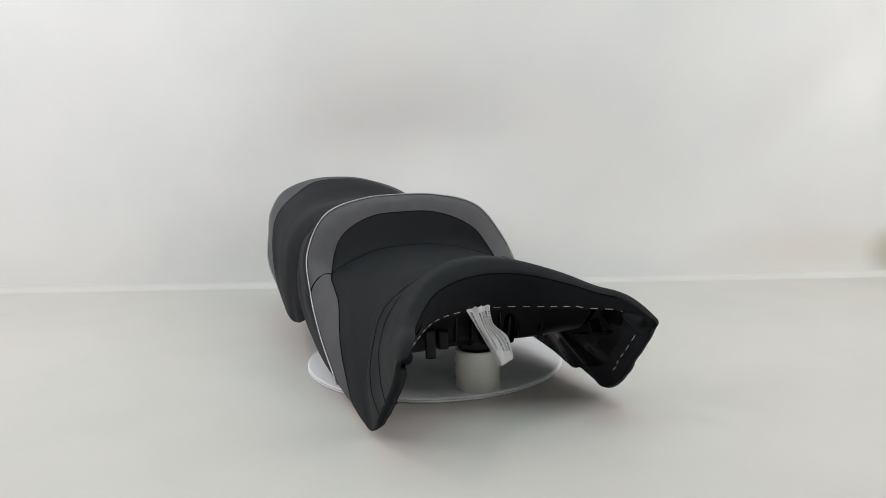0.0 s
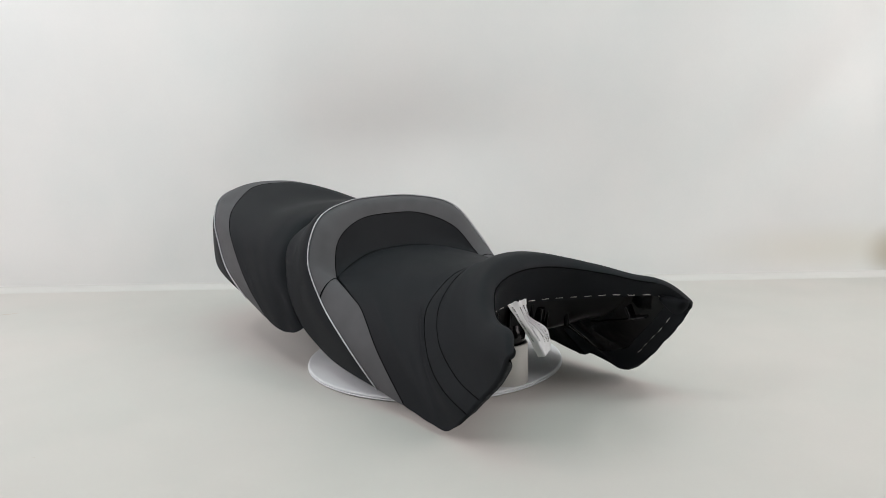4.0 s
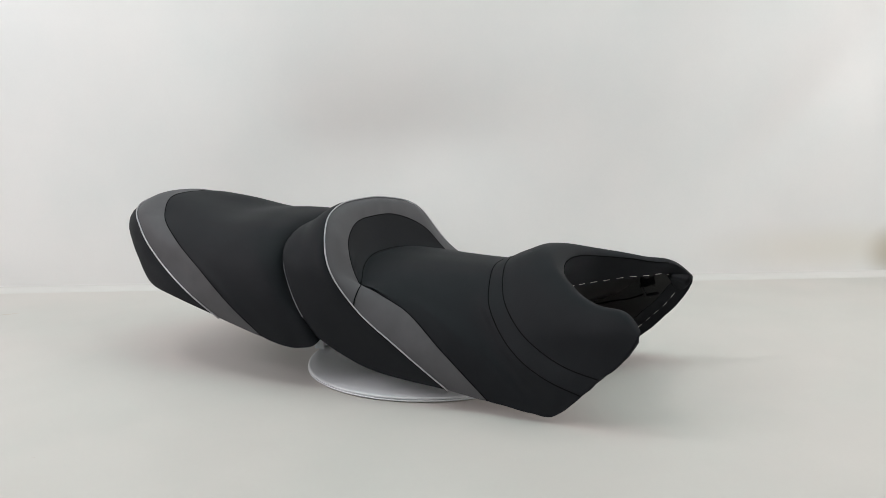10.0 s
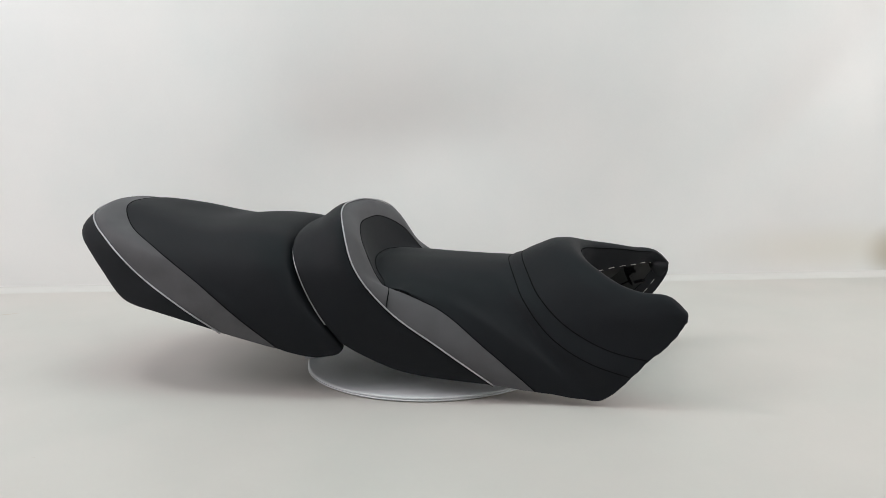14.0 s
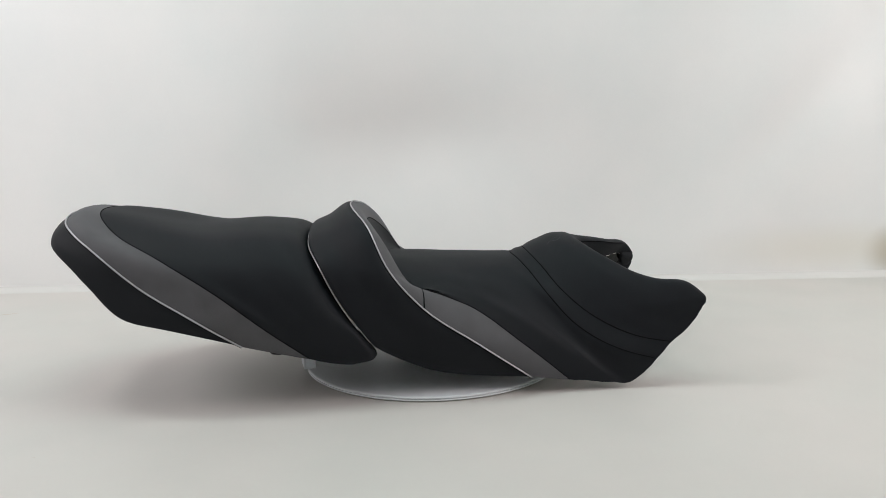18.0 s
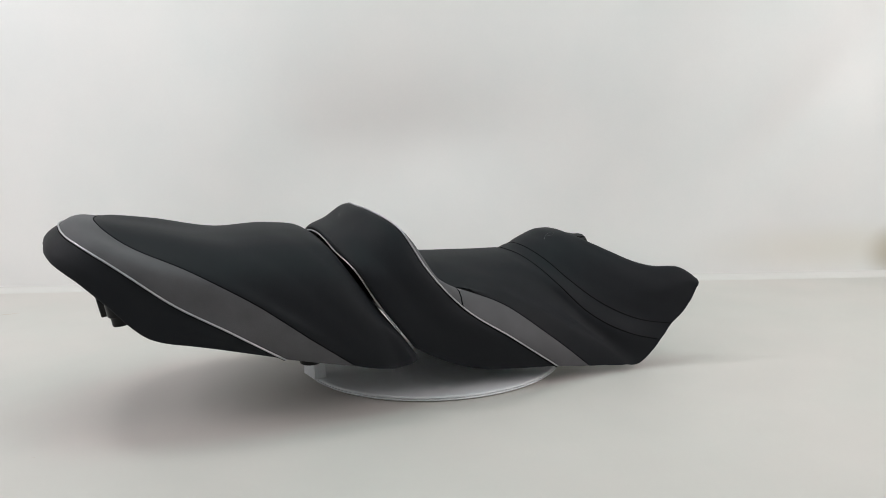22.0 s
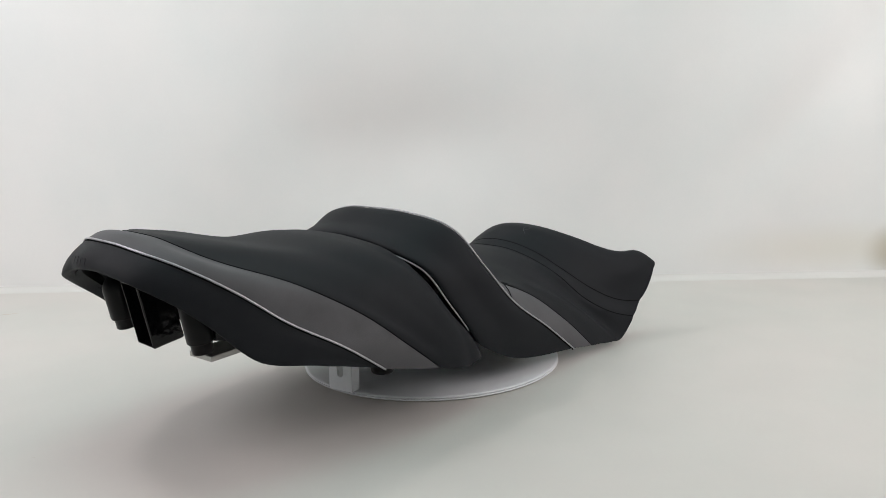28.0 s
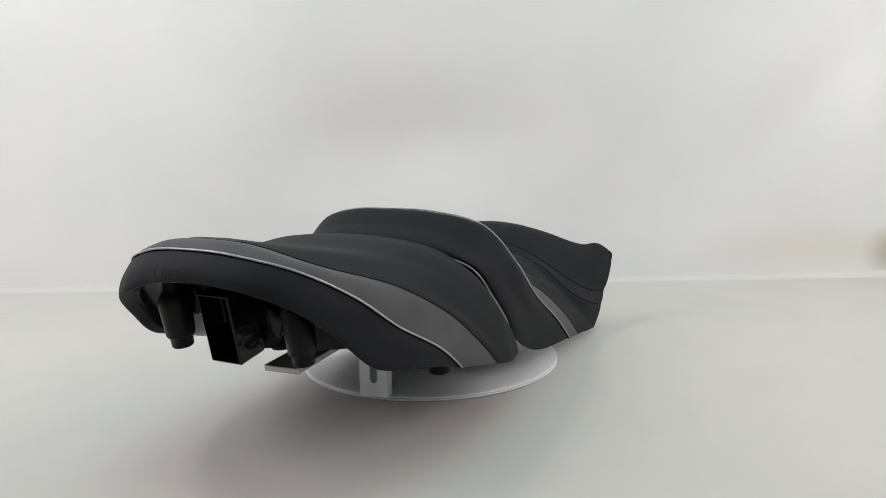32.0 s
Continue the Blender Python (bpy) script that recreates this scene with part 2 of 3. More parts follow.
def backdrop():
    xs = np.linspace(-1.9, 1.9, 120)
    # floor, then the sharp turn at the foot of the wall, then the wall
    prof = [(-2.2, 0.0), (-1.2, 0.0), (-0.6, 0.0), (-0.2, 0.0), (0.2, 0.0)]
    ys = [p[0] for p in prof]
    rows = []
    for y in ys:
        rows.append([(x, y, 0.0) for x in xs])
    for back in (0.25, 0.12, 0.06, 0.016):
        rows.append([(x, wall_y(x) - back, 0.0) for x in xs])
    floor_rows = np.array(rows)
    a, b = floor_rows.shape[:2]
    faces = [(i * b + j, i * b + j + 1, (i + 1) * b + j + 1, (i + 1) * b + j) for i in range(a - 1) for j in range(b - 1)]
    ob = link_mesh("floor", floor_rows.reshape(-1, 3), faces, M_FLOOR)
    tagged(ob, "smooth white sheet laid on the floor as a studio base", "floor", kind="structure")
    # the soft rolled fold between them, its brightness put into its own tone
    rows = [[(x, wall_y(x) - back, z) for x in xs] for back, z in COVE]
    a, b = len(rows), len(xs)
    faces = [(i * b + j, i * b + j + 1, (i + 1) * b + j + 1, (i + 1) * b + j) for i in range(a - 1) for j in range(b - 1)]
    ob = link_mesh("trim", np.array(rows).reshape(-1, 3), faces, M_FOLD_LIGHT)
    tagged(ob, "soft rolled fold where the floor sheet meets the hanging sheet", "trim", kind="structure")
    rows = [[(x, wall_y(x), COVE[-1][1]) for x in xs]]
    for z in np.concatenate([[0.016, 0.024, 0.034], np.linspace(0.05, 2.3, 60)]):
        rows.append([(x, wall_y(x) + sag(x, z), z) for x in xs])
    w = np.array(rows)
    a, b = w.shape[:2]
    faces = [(i * b + j, i * b + j + 1, (i + 1) * b + j + 1, (i + 1) * b + j) for i in range(a - 1) for j in range(b - 1)]
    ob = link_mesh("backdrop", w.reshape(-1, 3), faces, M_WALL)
    tagged(ob, "white hanging sheet with faint soft folds behind the turntable", "backdrop", kind="structure")


def sag(x, z):
    """Slow folds of the hanging sheet, none at its foot."""
    k = min(1.0, max(0.0, (z - 0.05) / 0.25))
    f = 0.012 * math.sin(5.2 * x + 1.1 * z + 0.6) + 0.006 * math.sin(9.7 * x - 3.0 * z + 2.0)
    for at_x, lean, wide, deep in ((0.52, 0.35, 0.08, 0.013), (0.70, 0.90, 0.06, 0.012), (0.86, -0.15, 0.05, 0.007), (-0.24, -0.75, 0.11, 0.008), (-0.80, 0.10, 0.06, 0.005)):
        f += deep * math.exp(-(((x - at_x - lean * (z - 0.3)) / wide) ** 2))
    f += 0.027 * math.exp(-(((x + 0.04) / 0.26) ** 2) - ((z - 0.235) / 0.13) ** 2)
    return k * f


# invented walls and ceiling out of view, there to bounce light back
def room():
    for name, m, sx, sy in (("wall_left", pose(-1.9, -0.8, 1.15, 0, 90, 0), 2.3, 3.0),
                            ("wall_right", pose(1.9, -0.8, 1.15, 0, -90, 0), 2.3, 3.0),
                            ("wall_behind", pose(0, -2.2, 1.15, 90, 0, 0), 3.8, 2.3),
                            ("ceiling", pose(0, -0.7, 2.34, 180, 0, 0), 4.0, 3.4)):
        bm = box_bm(sx, sy, 0.05, m=m @ pose(0, 0, -0.03))
        me = bpy.data.meshes.new(name)
        bm.to_mesh(me)
        bm.free()
        me.materials.append(M_ROOM)
        tagged(new(name, me), "plain off-white surface added out of view to close the set", "wall", kind="structure")


def floor_marks():
    """Faint rusty smears and specks on the sheet."""
    rng = random.Random(9)
    for x, y, r in ((-0.7760, 0.3420, 0.0050), (-0.7620, 0.3500, 0.0060), (-0.7500, 0.3565, 0.0040), (-0.7700, 0.3260, 0.0045), (-0.7820, 0.3180, 0.0050), (-0.402, -0.291, 0.0011)):
        ring = [(x + r * rng.uniform(0.7, 1.2) * math.cos(a) * 1.7, y + r * rng.uniform(0.5, 0.9) * math.sin(a), 0.0003) for a in np.linspace(0, 2 * math.pi, 18)[:-1]]
        ob = link_mesh("floor_stain", ring, [tuple(range(len(ring)))], M_STAIN, smooth=False)
        tagged(ob, "faint rusty smear on the white floor sheet", "stain", kind="structure")


backdrop()
room()
floor_marks()


# ---- the turntable and what carries the seats ----
def thing(name, label, category, group=""):
    return tagged(new(name), label, category, group)


def turntable():
    t = thing("turntable", "round flat white display turntable lying on the sheet", "turntable")
    R = 0.1720
    off = pose(0.0027, 0.0032, 0)  # the disc sits a little off the axis
    part("plate", lathe_bm([(0, 0.0160), (R - 0.003, 0.0160), (R - 0.0012, 0.0156), (R, 0.0146), (R, 0.0138), (R - 0.001, 0.0130), (0, 0.0130)], 128, off), M_DISC, t, "white painted top disc", True)
    part("lower_plate", lathe_bm([(0, 0.0128), (R - 0.001, 0.0128), (R + 0.0004, 0.0120), (R + 0.0004, 0.0112), (R - 0.001, 0.0104), (0, 0.0104)], 128, off), M_DISC, t, smooth=True)
    part("foot", lathe_bm([(0, 0.0104), (0.155, 0.0104), (0.155, 0.0095), (0, 0.0095)], 64), M_MATT, t)
    return t


def pipe_support():
    t = thing("pipe_support", "short white plastic pipe standing on the turntable under the seat", "pipe")
    r = 0.0268
    m = pose(0.147, 0.012, 0)
    part("pipe", lathe_bm([(r - 0.002, 0.0160), (r, 0.0160), (r, 0.0640), (r - 0.0006, 0.0650), (r - 0.003, 0.0650), (r - 0.003, 0.0160), (r - 0.002, 0.0160)], 48, m), M_PVC, t, smooth=True)
    for z in (0.030, 0.046, 0.0590):
        path = [(r * 1.004 * math.cos(a), r * 1.004 * math.sin(a), z + 0.001 * math.sin(7 * a)) for a in np.linspace(-1.95, -1.72, 8)]
        cord("mark", [tuple(m @ Vector(q)) for q in path], 0.0005, M_THREAD, t, "short dark pencil mark", 5)
    return t


def slotted_plate_bm(w, h, th, slot_w, slot_z0, slot_z1):
    """An upright plate with a rounded slot cut through it; it stands on z=0."""
    bm = bmesh.new()
    r = slot_w / 2
    inner = [(r * math.cos(a), slot_z1 + r * math.sin(a)) for a in np.linspace(0, math.pi, 9)]
    inner += [(r * math.cos(a), slot_z0 + r * math.sin(a)) for a in np.linspace(math.pi, 2 * math.pi, 9)]
    outer = []
    cz = (slot_z0 + slot_z1) / 2
    for i, (x, z) in enumerate(inner):
        u, v = x / r, (z - cz) / ((slot_z1 - slot_z0) / 2 + r)
        k = 1 / max(abs(u), abs(v))
        u, v = (math.copysign(1, u), math.copysign(1, v)) if i % 9 in (1, 7) else (u * k, v * k)
        outer.append((u * w / 2, cz + v * (h - cz if v > 0 else cz)))
    n = len(inner)
    front = [[bm.verts.new((x, -th / 2, z)) for x, z in ring] for ring in (outer, inner)]
    back = [[bm.verts.new((x, th / 2, z)) for x, z in ring] for ring in (outer, inner)]
    for k in range(n):
        j = (k + 1) % n
        bm.faces.new((front[0][k], front[0][j], front[1][j], front[1][k]))
        bm.faces.new((back[0][j], back[0][k], back[1][k], back[1][j]))
        bm.faces.new((front[0][j], front[0][k], back[0][k], back[0][j]))
        bm.faces.new((front[1][k], front[1][j], back[1][j], back[1][k]))
    bmesh.ops.recalc_face_normals(bm, faces=bm.faces[:])
    return bm


def angle_bracket():
    t = thing("angle_bracket", "grey painted steel bracket with a slot standing on the turntable", "bracket")
    m = pose(-0.1720, -0.0125, 0.0160, 0, 0, -78.7)
    bm = slotted_plate_bm(0.035, 0.068, 0.003, 0.0095, 0.021, 0.056)
    bmesh.ops.transform(bm, matrix=m, verts=bm.verts)
    part("upright", bm, M_STEEL, t, "upright leg with a rounded slot")
    part("side_flange", box_bm(0.003, 0.012, 0.068, 0.0005, 1, m @ pose(0.0160, 0.0077, 0.034)), M_STEEL, t, "narrow folded side flange")
    part("foot_flange", box_bm(0.028, 0.012, 0.003, 0.0005, 1, m @ pose(-0.002, 0.0077, 0.0015)), M_STEEL, t)
    return t


def support_bar():
    t = thing("support_bar", "flat bare metal bar reaching out under the passenger seat", "bar")
    m = pose(-0.298, -0.0375, 0.1125, 0, -3, 5)
    part("bar", box_bm(0.135, 0.038, 0.006, 0.001, 2, m), M_BAR, t, "flat metal bar")
    return t


# ---- the rider's seat ----
def hem_roll(g, shell, col, inner, r0, r1, mat, parent):
    """The rounded turned edge between the cover and the base along one hem."""
    a, b = g[r0:r1 + 1, col], shell[r0:r1 + 1, col]
    out = a - g[r0:r1 + 1, inner]
    out /= np.maximum(np.linalg.norm(out, axis=1, keepdims=True), 1e-9)
    k = np.arange(len(a))
    full = (0.0011 + 0.0007 * np.sin(1.15 * k) * np.sin(0.37 * k + 1.0) + 0.0034 * np.clip((k - (len(a) - 16)) / 14, 0, 1))[:, None]
    rows = []
    for k in range(7):
        q = k / 6
        w = 0.5 - 0.5 * math.cos(math.pi * q)
        rows.append(a + (b - a) * w + out * full * math.sin(math.pi * q))
    grid = np.array(rows)
    nn = (grid - 0.5 * (a + b)[None]) + out[None] * 0.001
    nn /= np.maximum(np.linalg.norm(nn, axis=2, keepdims=True), 1e-9)
    sheet("hem", grid, nn, mat, parent, 0, 6, label="turned black vinyl hem")
    return grid[:, -1], out[-1]



def rider_seat():
    t = thing("rider_seat", "black and grey vinyl motorcycle rider seat with silver piping", "motorcycle seat", "two-piece seat")
    S = [
        # rear edge behind the bolster, turned in
        [(-0.140, 0, 0.190), (-0.140, 0.050, 0.187), (-0.137, 0.085, 0.178), (-0.124, 0.119, 0.162), (-0.104, 0.134, 0.128), (-0.084, 0.139, 0.100), (-0.068, 0.138, 0.080)],
        [(-0.152, 0, 0.199), (-0.152, 0.050, 0.196), (-0.149, 0.090, 0.187), (-0.136, 0.127, 0.170), (-0.115, 0.144, 0.132), (-0.094, 0.150, 0.101), (-0.078, 0.148, 0.080)],
        # back of the bolster
        [(-0.130, 0, 0.2145), (-0.129, 0.052, 0.2115), (-0.121, 0.101, 0.200), (-0.101, 0.139, 0.168), (-0.072, 0.152, 0.127), (-0.037, 0.154, 0.088), (-0.012, 0.149, 0.046)],
        # piped ridge
        [(-0.102, 0, 0.2285), (-0.097, 0.055, 0.226), (-0.078, 0.114, 0.208), (-0.056, 0.144, 0.163), (-0.016, 0.151, 0.1175), (0.046, 0.154, 0.0745), (0.108, 0.150, 0.031)],
        # inner edge of the grey band and of the stripe
        [(-0.080, 0, 0.207), (-0.075, 0.050, 0.2035), (-0.056, 0.097, 0.1810), (-0.025, 0.120, 0.1385), (0.038, 0.129, 0.1165), (0.097, 0.1435, 0.0735), (0.155, 0.148, 0.0245)],
        # just above the crease
        [(-0.0660, 0, 0.1700), (-0.0625, 0.042, 0.1680), (-0.0485, 0.086, 0.1570), (-0.0235, 0.1195, 0.1388), (0.0410, 0.1287, 0.1160), (0.0995, 0.1433, 0.0730), (0.157, 0.148, 0.0243)],
        # crease between back panel and seat
        [(-0.0620, 0, 0.1630), (-0.0585, 0.040, 0.1615), (-0.0440, 0.084, 0.1520), (-0.0205, 0.1185, 0.1388), (0.0440, 0.1284, 0.1150), (0.1020, 0.1430, 0.0725), (0.160, 0.148, 0.0242)],
        # seat
        [(-0.0520, 0, 0.1620), (-0.0485, 0.040, 0.1606), (-0.0340, 0.083, 0.1515), (-0.0120, 0.1160, 0.1382), (0.0500, 0.1278, 0.1130), (0.1060, 0.1426, 0.0715), (0.164, 0.148, 0.0238)],
        [(-0.025, 0, 0.1600), (-0.022, 0.035, 0.1590), (-0.010, 0.070, 0.1535), (0.012, 0.098, 0.1430), (0.052, 0.1180, 0.1225), (0.109, 0.1345, 0.0880), (0.174, 0.148, 0.0228)],
        [(0.035, 0, 0.1580), (0.039, 0.036, 0.1562), (0.046, 0.067, 0.1490), (0.066, 0.093, 0.1350), (0.100, 0.1145, 0.1090), (0.148, 0.1345, 0.0710), (0.205, 0.1475, 0.0188)],
        [(0.085, 0, 0.1565), (0.089, 0.034, 0.1542), (0.098, 0.065, 0.1455), (0.115, 0.092, 0.1275), (0.143, 0.1165, 0.0950), (0.187, 0.1360, 0.0550), (0.2365, 0.146, 0.0215)],
        # first seam
        [(0.109, 0, 0.1570), (0.113, 0.033, 0.1545), (0.123, 0.068, 0.1425), (0.137, 0.101, 0.1220), (0.166, 0.124, 0.0880), (0.212, 0.141, 0.0600), (0.261, 0.147, 0.0450)],
        # second seam
        [(0.126, 0, 0.1635), (0.129, 0.032, 0.1600), (0.139, 0.066, 0.1475), (0.154, 0.096, 0.1270), (0.184, 0.120, 0.1000), (0.231, 0.134, 0.0770), (0.279, 0.145, 0.0660)],
        # hump and wings
        [(0.147, 0, 0.1720), (0.150, 0.033, 0.1690), (0.161, 0.066, 0.1575), (0.181, 0.095, 0.1400), (0.215, 0.118, 0.1180), (0.258, 0.132, 0.0980), (0.297, 0.144, 0.0840)],
        [(0.171, 0, 0.1795), (0.175, 0.033, 0.1765), (0.188, 0.066, 0.1660), (0.211, 0.093, 0.1530), (0.248, 0.114, 0.1380), (0.284, 0.129, 0.1240), (0.313, 0.142, 0.1040)],
        [(0.192, 0, 0.1760), (0.196, 0.033, 0.1735), (0.209, 0.064, 0.1665), (0.233, 0.087, 0.1580), (0.266, 0.106, 0.1480), (0.300, 0.122, 0.1365), (0.320, 0.1390, 0.1180)],
        # rim seam of the front opening
        [(0.203, 0, 0.1640), (0.207, 0.033, 0.1620), (0.219, 0.060, 0.1570), (0.243, 0.080, 0.1510), (0.274, 0.098, 0.1440), (0.305, 0.113, 0.1340), (0.320, 0.1290, 0.1205)],
        # inside of the rim, then the stitched edge
        [(0.196, 0, 0.1450), (0.200, 0.033, 0.1450), (0.214, 0.060, 0.1440), (0.238, 0.080, 0.1420), (0.269, 0.098, 0.1370), (0.297, 0.114, 0.1270), (0.311, 0.126, 0.1160)],
        [(0.177, 0, 0.1165), (0.184, 0.034, 0.1165), (0.204, 0.064, 0.1170), (0.232, 0.085, 0.1185), (0.263, 0.103, 0.1205), (0.290, 0.118, 0.1195), (0.305, 0.127, 0.1120)],
    ]
    # below the corner of the crease the cover runs on smoothly from the stripe
    for _ in range(6):
        run = np.cumsum([0] + [np.linalg.norm(np.array(S[k + 1]) - np.array(S[k]), axis=1).mean() for k in range(4, 8)])
        for k in (5, 6, 7):
            for j in range(3, 7):
                even = run[k - 4] / run[-1]
                f = (0.04, 0.09, 0.26)[k - 5] if j == 3 else 0.5 * even + 0.5 * (0.12, 0.22, 0.38)[k - 5] if j == 4 else even
                S[k][j] = tuple(a + f * (b - a) for a, b in zip(S[4][j], S[8][j]))
    C = [4, 10, 10, 10, 10, 4, 4, 8, 12, 10, 8, 6, 8, 8, 8, 6, 6, 6]
    g, n = skin(S, C)
    at = np.concatenate([[0], np.cumsum(C)])
    # the front leans to its right: the left wing stands higher, the right one lies further out
    span = np.exp(-(((g[..., 0] - 0.262) / 0.052) ** 2)) * np.clip((g[..., 2] - 0.06) / 0.06, 0, 1)
    g[..., 2] += np.where(g[..., 1] > 0, 0.006, -0.012) * span * np.clip(np.abs(g[..., 1]) / 0.09, 0, 1)
    g[..., 1] -= 0.010 * span
    g[..., 2] += np.where(g[..., 1] > 0, 0.006, 0.0) * np.exp(-(((g[..., 0] - 0.190) / 0.045) ** 2)) * np.clip((0.075 - g[..., 2]) / 0.05, 0, 1)
    # the tips of the wings are full and round
    full = np.exp(-(((g[..., 0] - 0.305) / 0.030) ** 2)) * np.clip((np.abs(g[..., 1]) - 0.085) / 0.02, 0, 1) * np.clip((g[..., 2] - 0.088) / 0.025, 0, 1)
    g[..., 2] += np.where(g[..., 1] > 0, 0.0058, 0.004) * full
    g[..., 1] += np.where(g[..., 1] > 0, 0.005, -0.002) * full
    # the stripe leaves the corner of the crease in a flat arch
    mid = g.shape[1] // 2
    arch = bent([(-0.0255, 0.1195, 0.1375), (-0.006, 0.1255, 0.1350), (0.010, 0.1275, 0.1290), (0.038, 0.129, 0.1165)], [2, 2, 3])
    for side in (-1, 1):
        cols = mid + side * np.arange(21, 29)
        shift = arch * (1, side, 1) - g[at[4], cols]
        for r in range(at[3], at[8]):
            g[r, cols] += shift * ((r - at[3]) / (at[4] - at[3]) if r <= at[4] else 1 - (r - at[4]) / (at[8] - at[4]))
    n = normals(g)
    g = pressed(g, n, [at[4], at[11], at[12], at[16]], 0.0015, 0.0042)
    # the padding sinks softly into the crease, least at its corners
    gap = np.linalg.norm(g - g[at[6]][None], axis=2)
    g = g - n * (0.0026 * np.exp(-(gap / 0.0065) ** 2) * np.clip((19 - np.abs(np.arange(g.shape[1]) - mid)) / 6, 0, 1))[..., None]
    sheet("rear_panel", g, n, M_BLACK, t, 0, at[3], label="black vinyl bolster back")
    sheet("grey_band", g, n, M_GREY, t, at[3], at[4], label="grey vinyl band and side stripe")
    sheet("back_panel", g, n, M_BLACK, t, at[4], at[6], label="black vinyl lumbar panel")
    sheet("seat_panel", g, n, M_BLACK, t, at[6], at[11], label="black vinyl seating panel")
    sheet("seam_strip", g, n, M_BLACK, t, at[11], at[12])
    sheet("front_panel", g, n, M_BLACK, t, at[12], at[16], label="black vinyl front hump with two wings")
    sheet("front_lining", g, n, M_BLACK, t, at[16], at[18], label="black vinyl facing of the front opening")
    lift = g + n * 0.0012
    cord("piping", lift[at[3]], 0.0009, M_PIPE, t, "silver-grey piping along the ridge")
    cord("rear_piping", lift[at[1]][6:-4], 0.0010, M_PIPE, t, "silver-grey piping on the rear edge")
    low = g + n * 0.0002
    for r in (at[4], at[11], at[12]):
        cord("seam", low[r], 0.0006, M_THREAD, t, sides=6)
    cord("seam", low[at[16]][9:-9], 0.0008, M_THREAD, t, sides=6)
    cord("seam", g[at[3], :] + n[at[3]] * 0.0002 + np.array([-0.0015, 0, -0.0010]), 0.0008, M_THREAD, t, sides=6)
    for side in (-1, 1):
        a, b = g[at[4], mid + side * 21], g[at[3], mid + side * 28]
        line = a + (b - a) * np.linspace(0, 1, 14)[:, None]
        cord("cross_seam", onto(line, g[at[3]:at[4] + 1], n[at[3]:at[4] + 1], 0.0006), 0.0007, M_THREAD, t, sides=6)
    # dark cord standing for the shade in the crease, not a sewn seam
    fold = bent(np.concatenate([g[at[4], mid - 21][None], g[at[6], mid - 18:mid + 19:3], g[at[4], mid + 21][None]]), [4] * 14)
    cord("crease_shade", onto(fold, g[at[4]:at[8]], n[at[4]:at[8]], -0.0004), 0.0008, M_THREAD, t, sides=6)
    # inner shell and turned hem
    shell = g - evened(n) * 0.011
    for k, w in ((0, 1.0), (1, 0.9), (2, 0.7), (3, 0.45), (4, 0.2)):
        lift_in = 0.005 * w * np.interp(np.arange(at[16] + 1), [at[5], at[7], at[10], at[11] + 2], [0, 1, 1, 0])
        shell[:at[16] + 1, k, 2] += lift_in
        shell[:at[16] + 1, -1 - k, 2] += lift_in
    sheet("base_shell", shell, -n, M_PAN, t, at[1], at[16], label="glossy black plastic seat base")
    for col, inner in ((0, 1), (g.shape[1] - 1, g.shape[1] - 2)):
        end, out = hem_roll(g, shell, col, inner, at[1], at[16], M_BLACK, t)
        # the rounded end of the wing, closed over the hem and the lining
        rim = np.array([g[r, col] for r in range(at[18], at[16], -1)] + list(end))
        k, mean = len(rim), rim.mean(axis=0)
        rings = [rim + (mean - rim) * (1 - math.cos(q)) + out * 0.0028 * math.sin(q) for q in np.linspace(0, math.pi / 2, 7)]
        faces = [(a * k + b, a * k + (b + 1) % k, (a + 1) * k + (b + 1) % k, (a + 1) * k + b) for a in range(6) for b in range(k)]
        bm = bmesh.new()
        balls = ((0.3096, 0.1316, 0.1208, 0.0104), (0.2975, 0.1165, 0.1260, 0.0040), (0.3060, 0.1370, 0.1040, 0.0040)) if col else ((0.3098, -0.1338, 0.1168, 0.0078), (0.3080, -0.1325, 0.1160, 0.0070))
        for x, y, z, r in balls:
            bmesh.ops.create_uvsphere(bm, u_segments=28, v_segments=18, radius=r, matrix=pose(x, y, z))
        hull = bmesh.ops.convex_hull(bm, input=bm.verts[:])
        bmesh.ops.delete(bm, geom=list({v for v in hull["geom_interior"] + hull["geom_unused"] if isinstance(v, bmesh.types.BMVert)}), context="VERTS")
        part("tip_padding", bm, M_BLACK, t, "full rounded end of the wing", smooth=True)
        link_mesh("wing_tip", np.concatenate(rings), faces if col else [f[::-1] for f in faces], M_BLACK, t)
        ends = slice(0, 12) if col == 0 else slice(g.shape[1] - 12, g.shape[1])
        joint = np.array([g[at[18], ends] + (shell[at[16], ends] - g[at[18], ends]) * w for w in (0, 0.35, 0.7, 1.0)])
        sheet("lining_joint", joint, np.repeat(n[at[18], ends][None], 4, axis=0), M_BLACK, t, 0, 3)
        # matt facing turned over the inner edge of the wing
        cols = (0, 4) if col == 0 else (g.shape[1] - 5, g.shape[1] - 1)
        sheet("facing", shell - n * 0.0006, -n, M_BLACK, t, at[6], at[16], cols[0], cols[1], label="matt black vinyl facing")
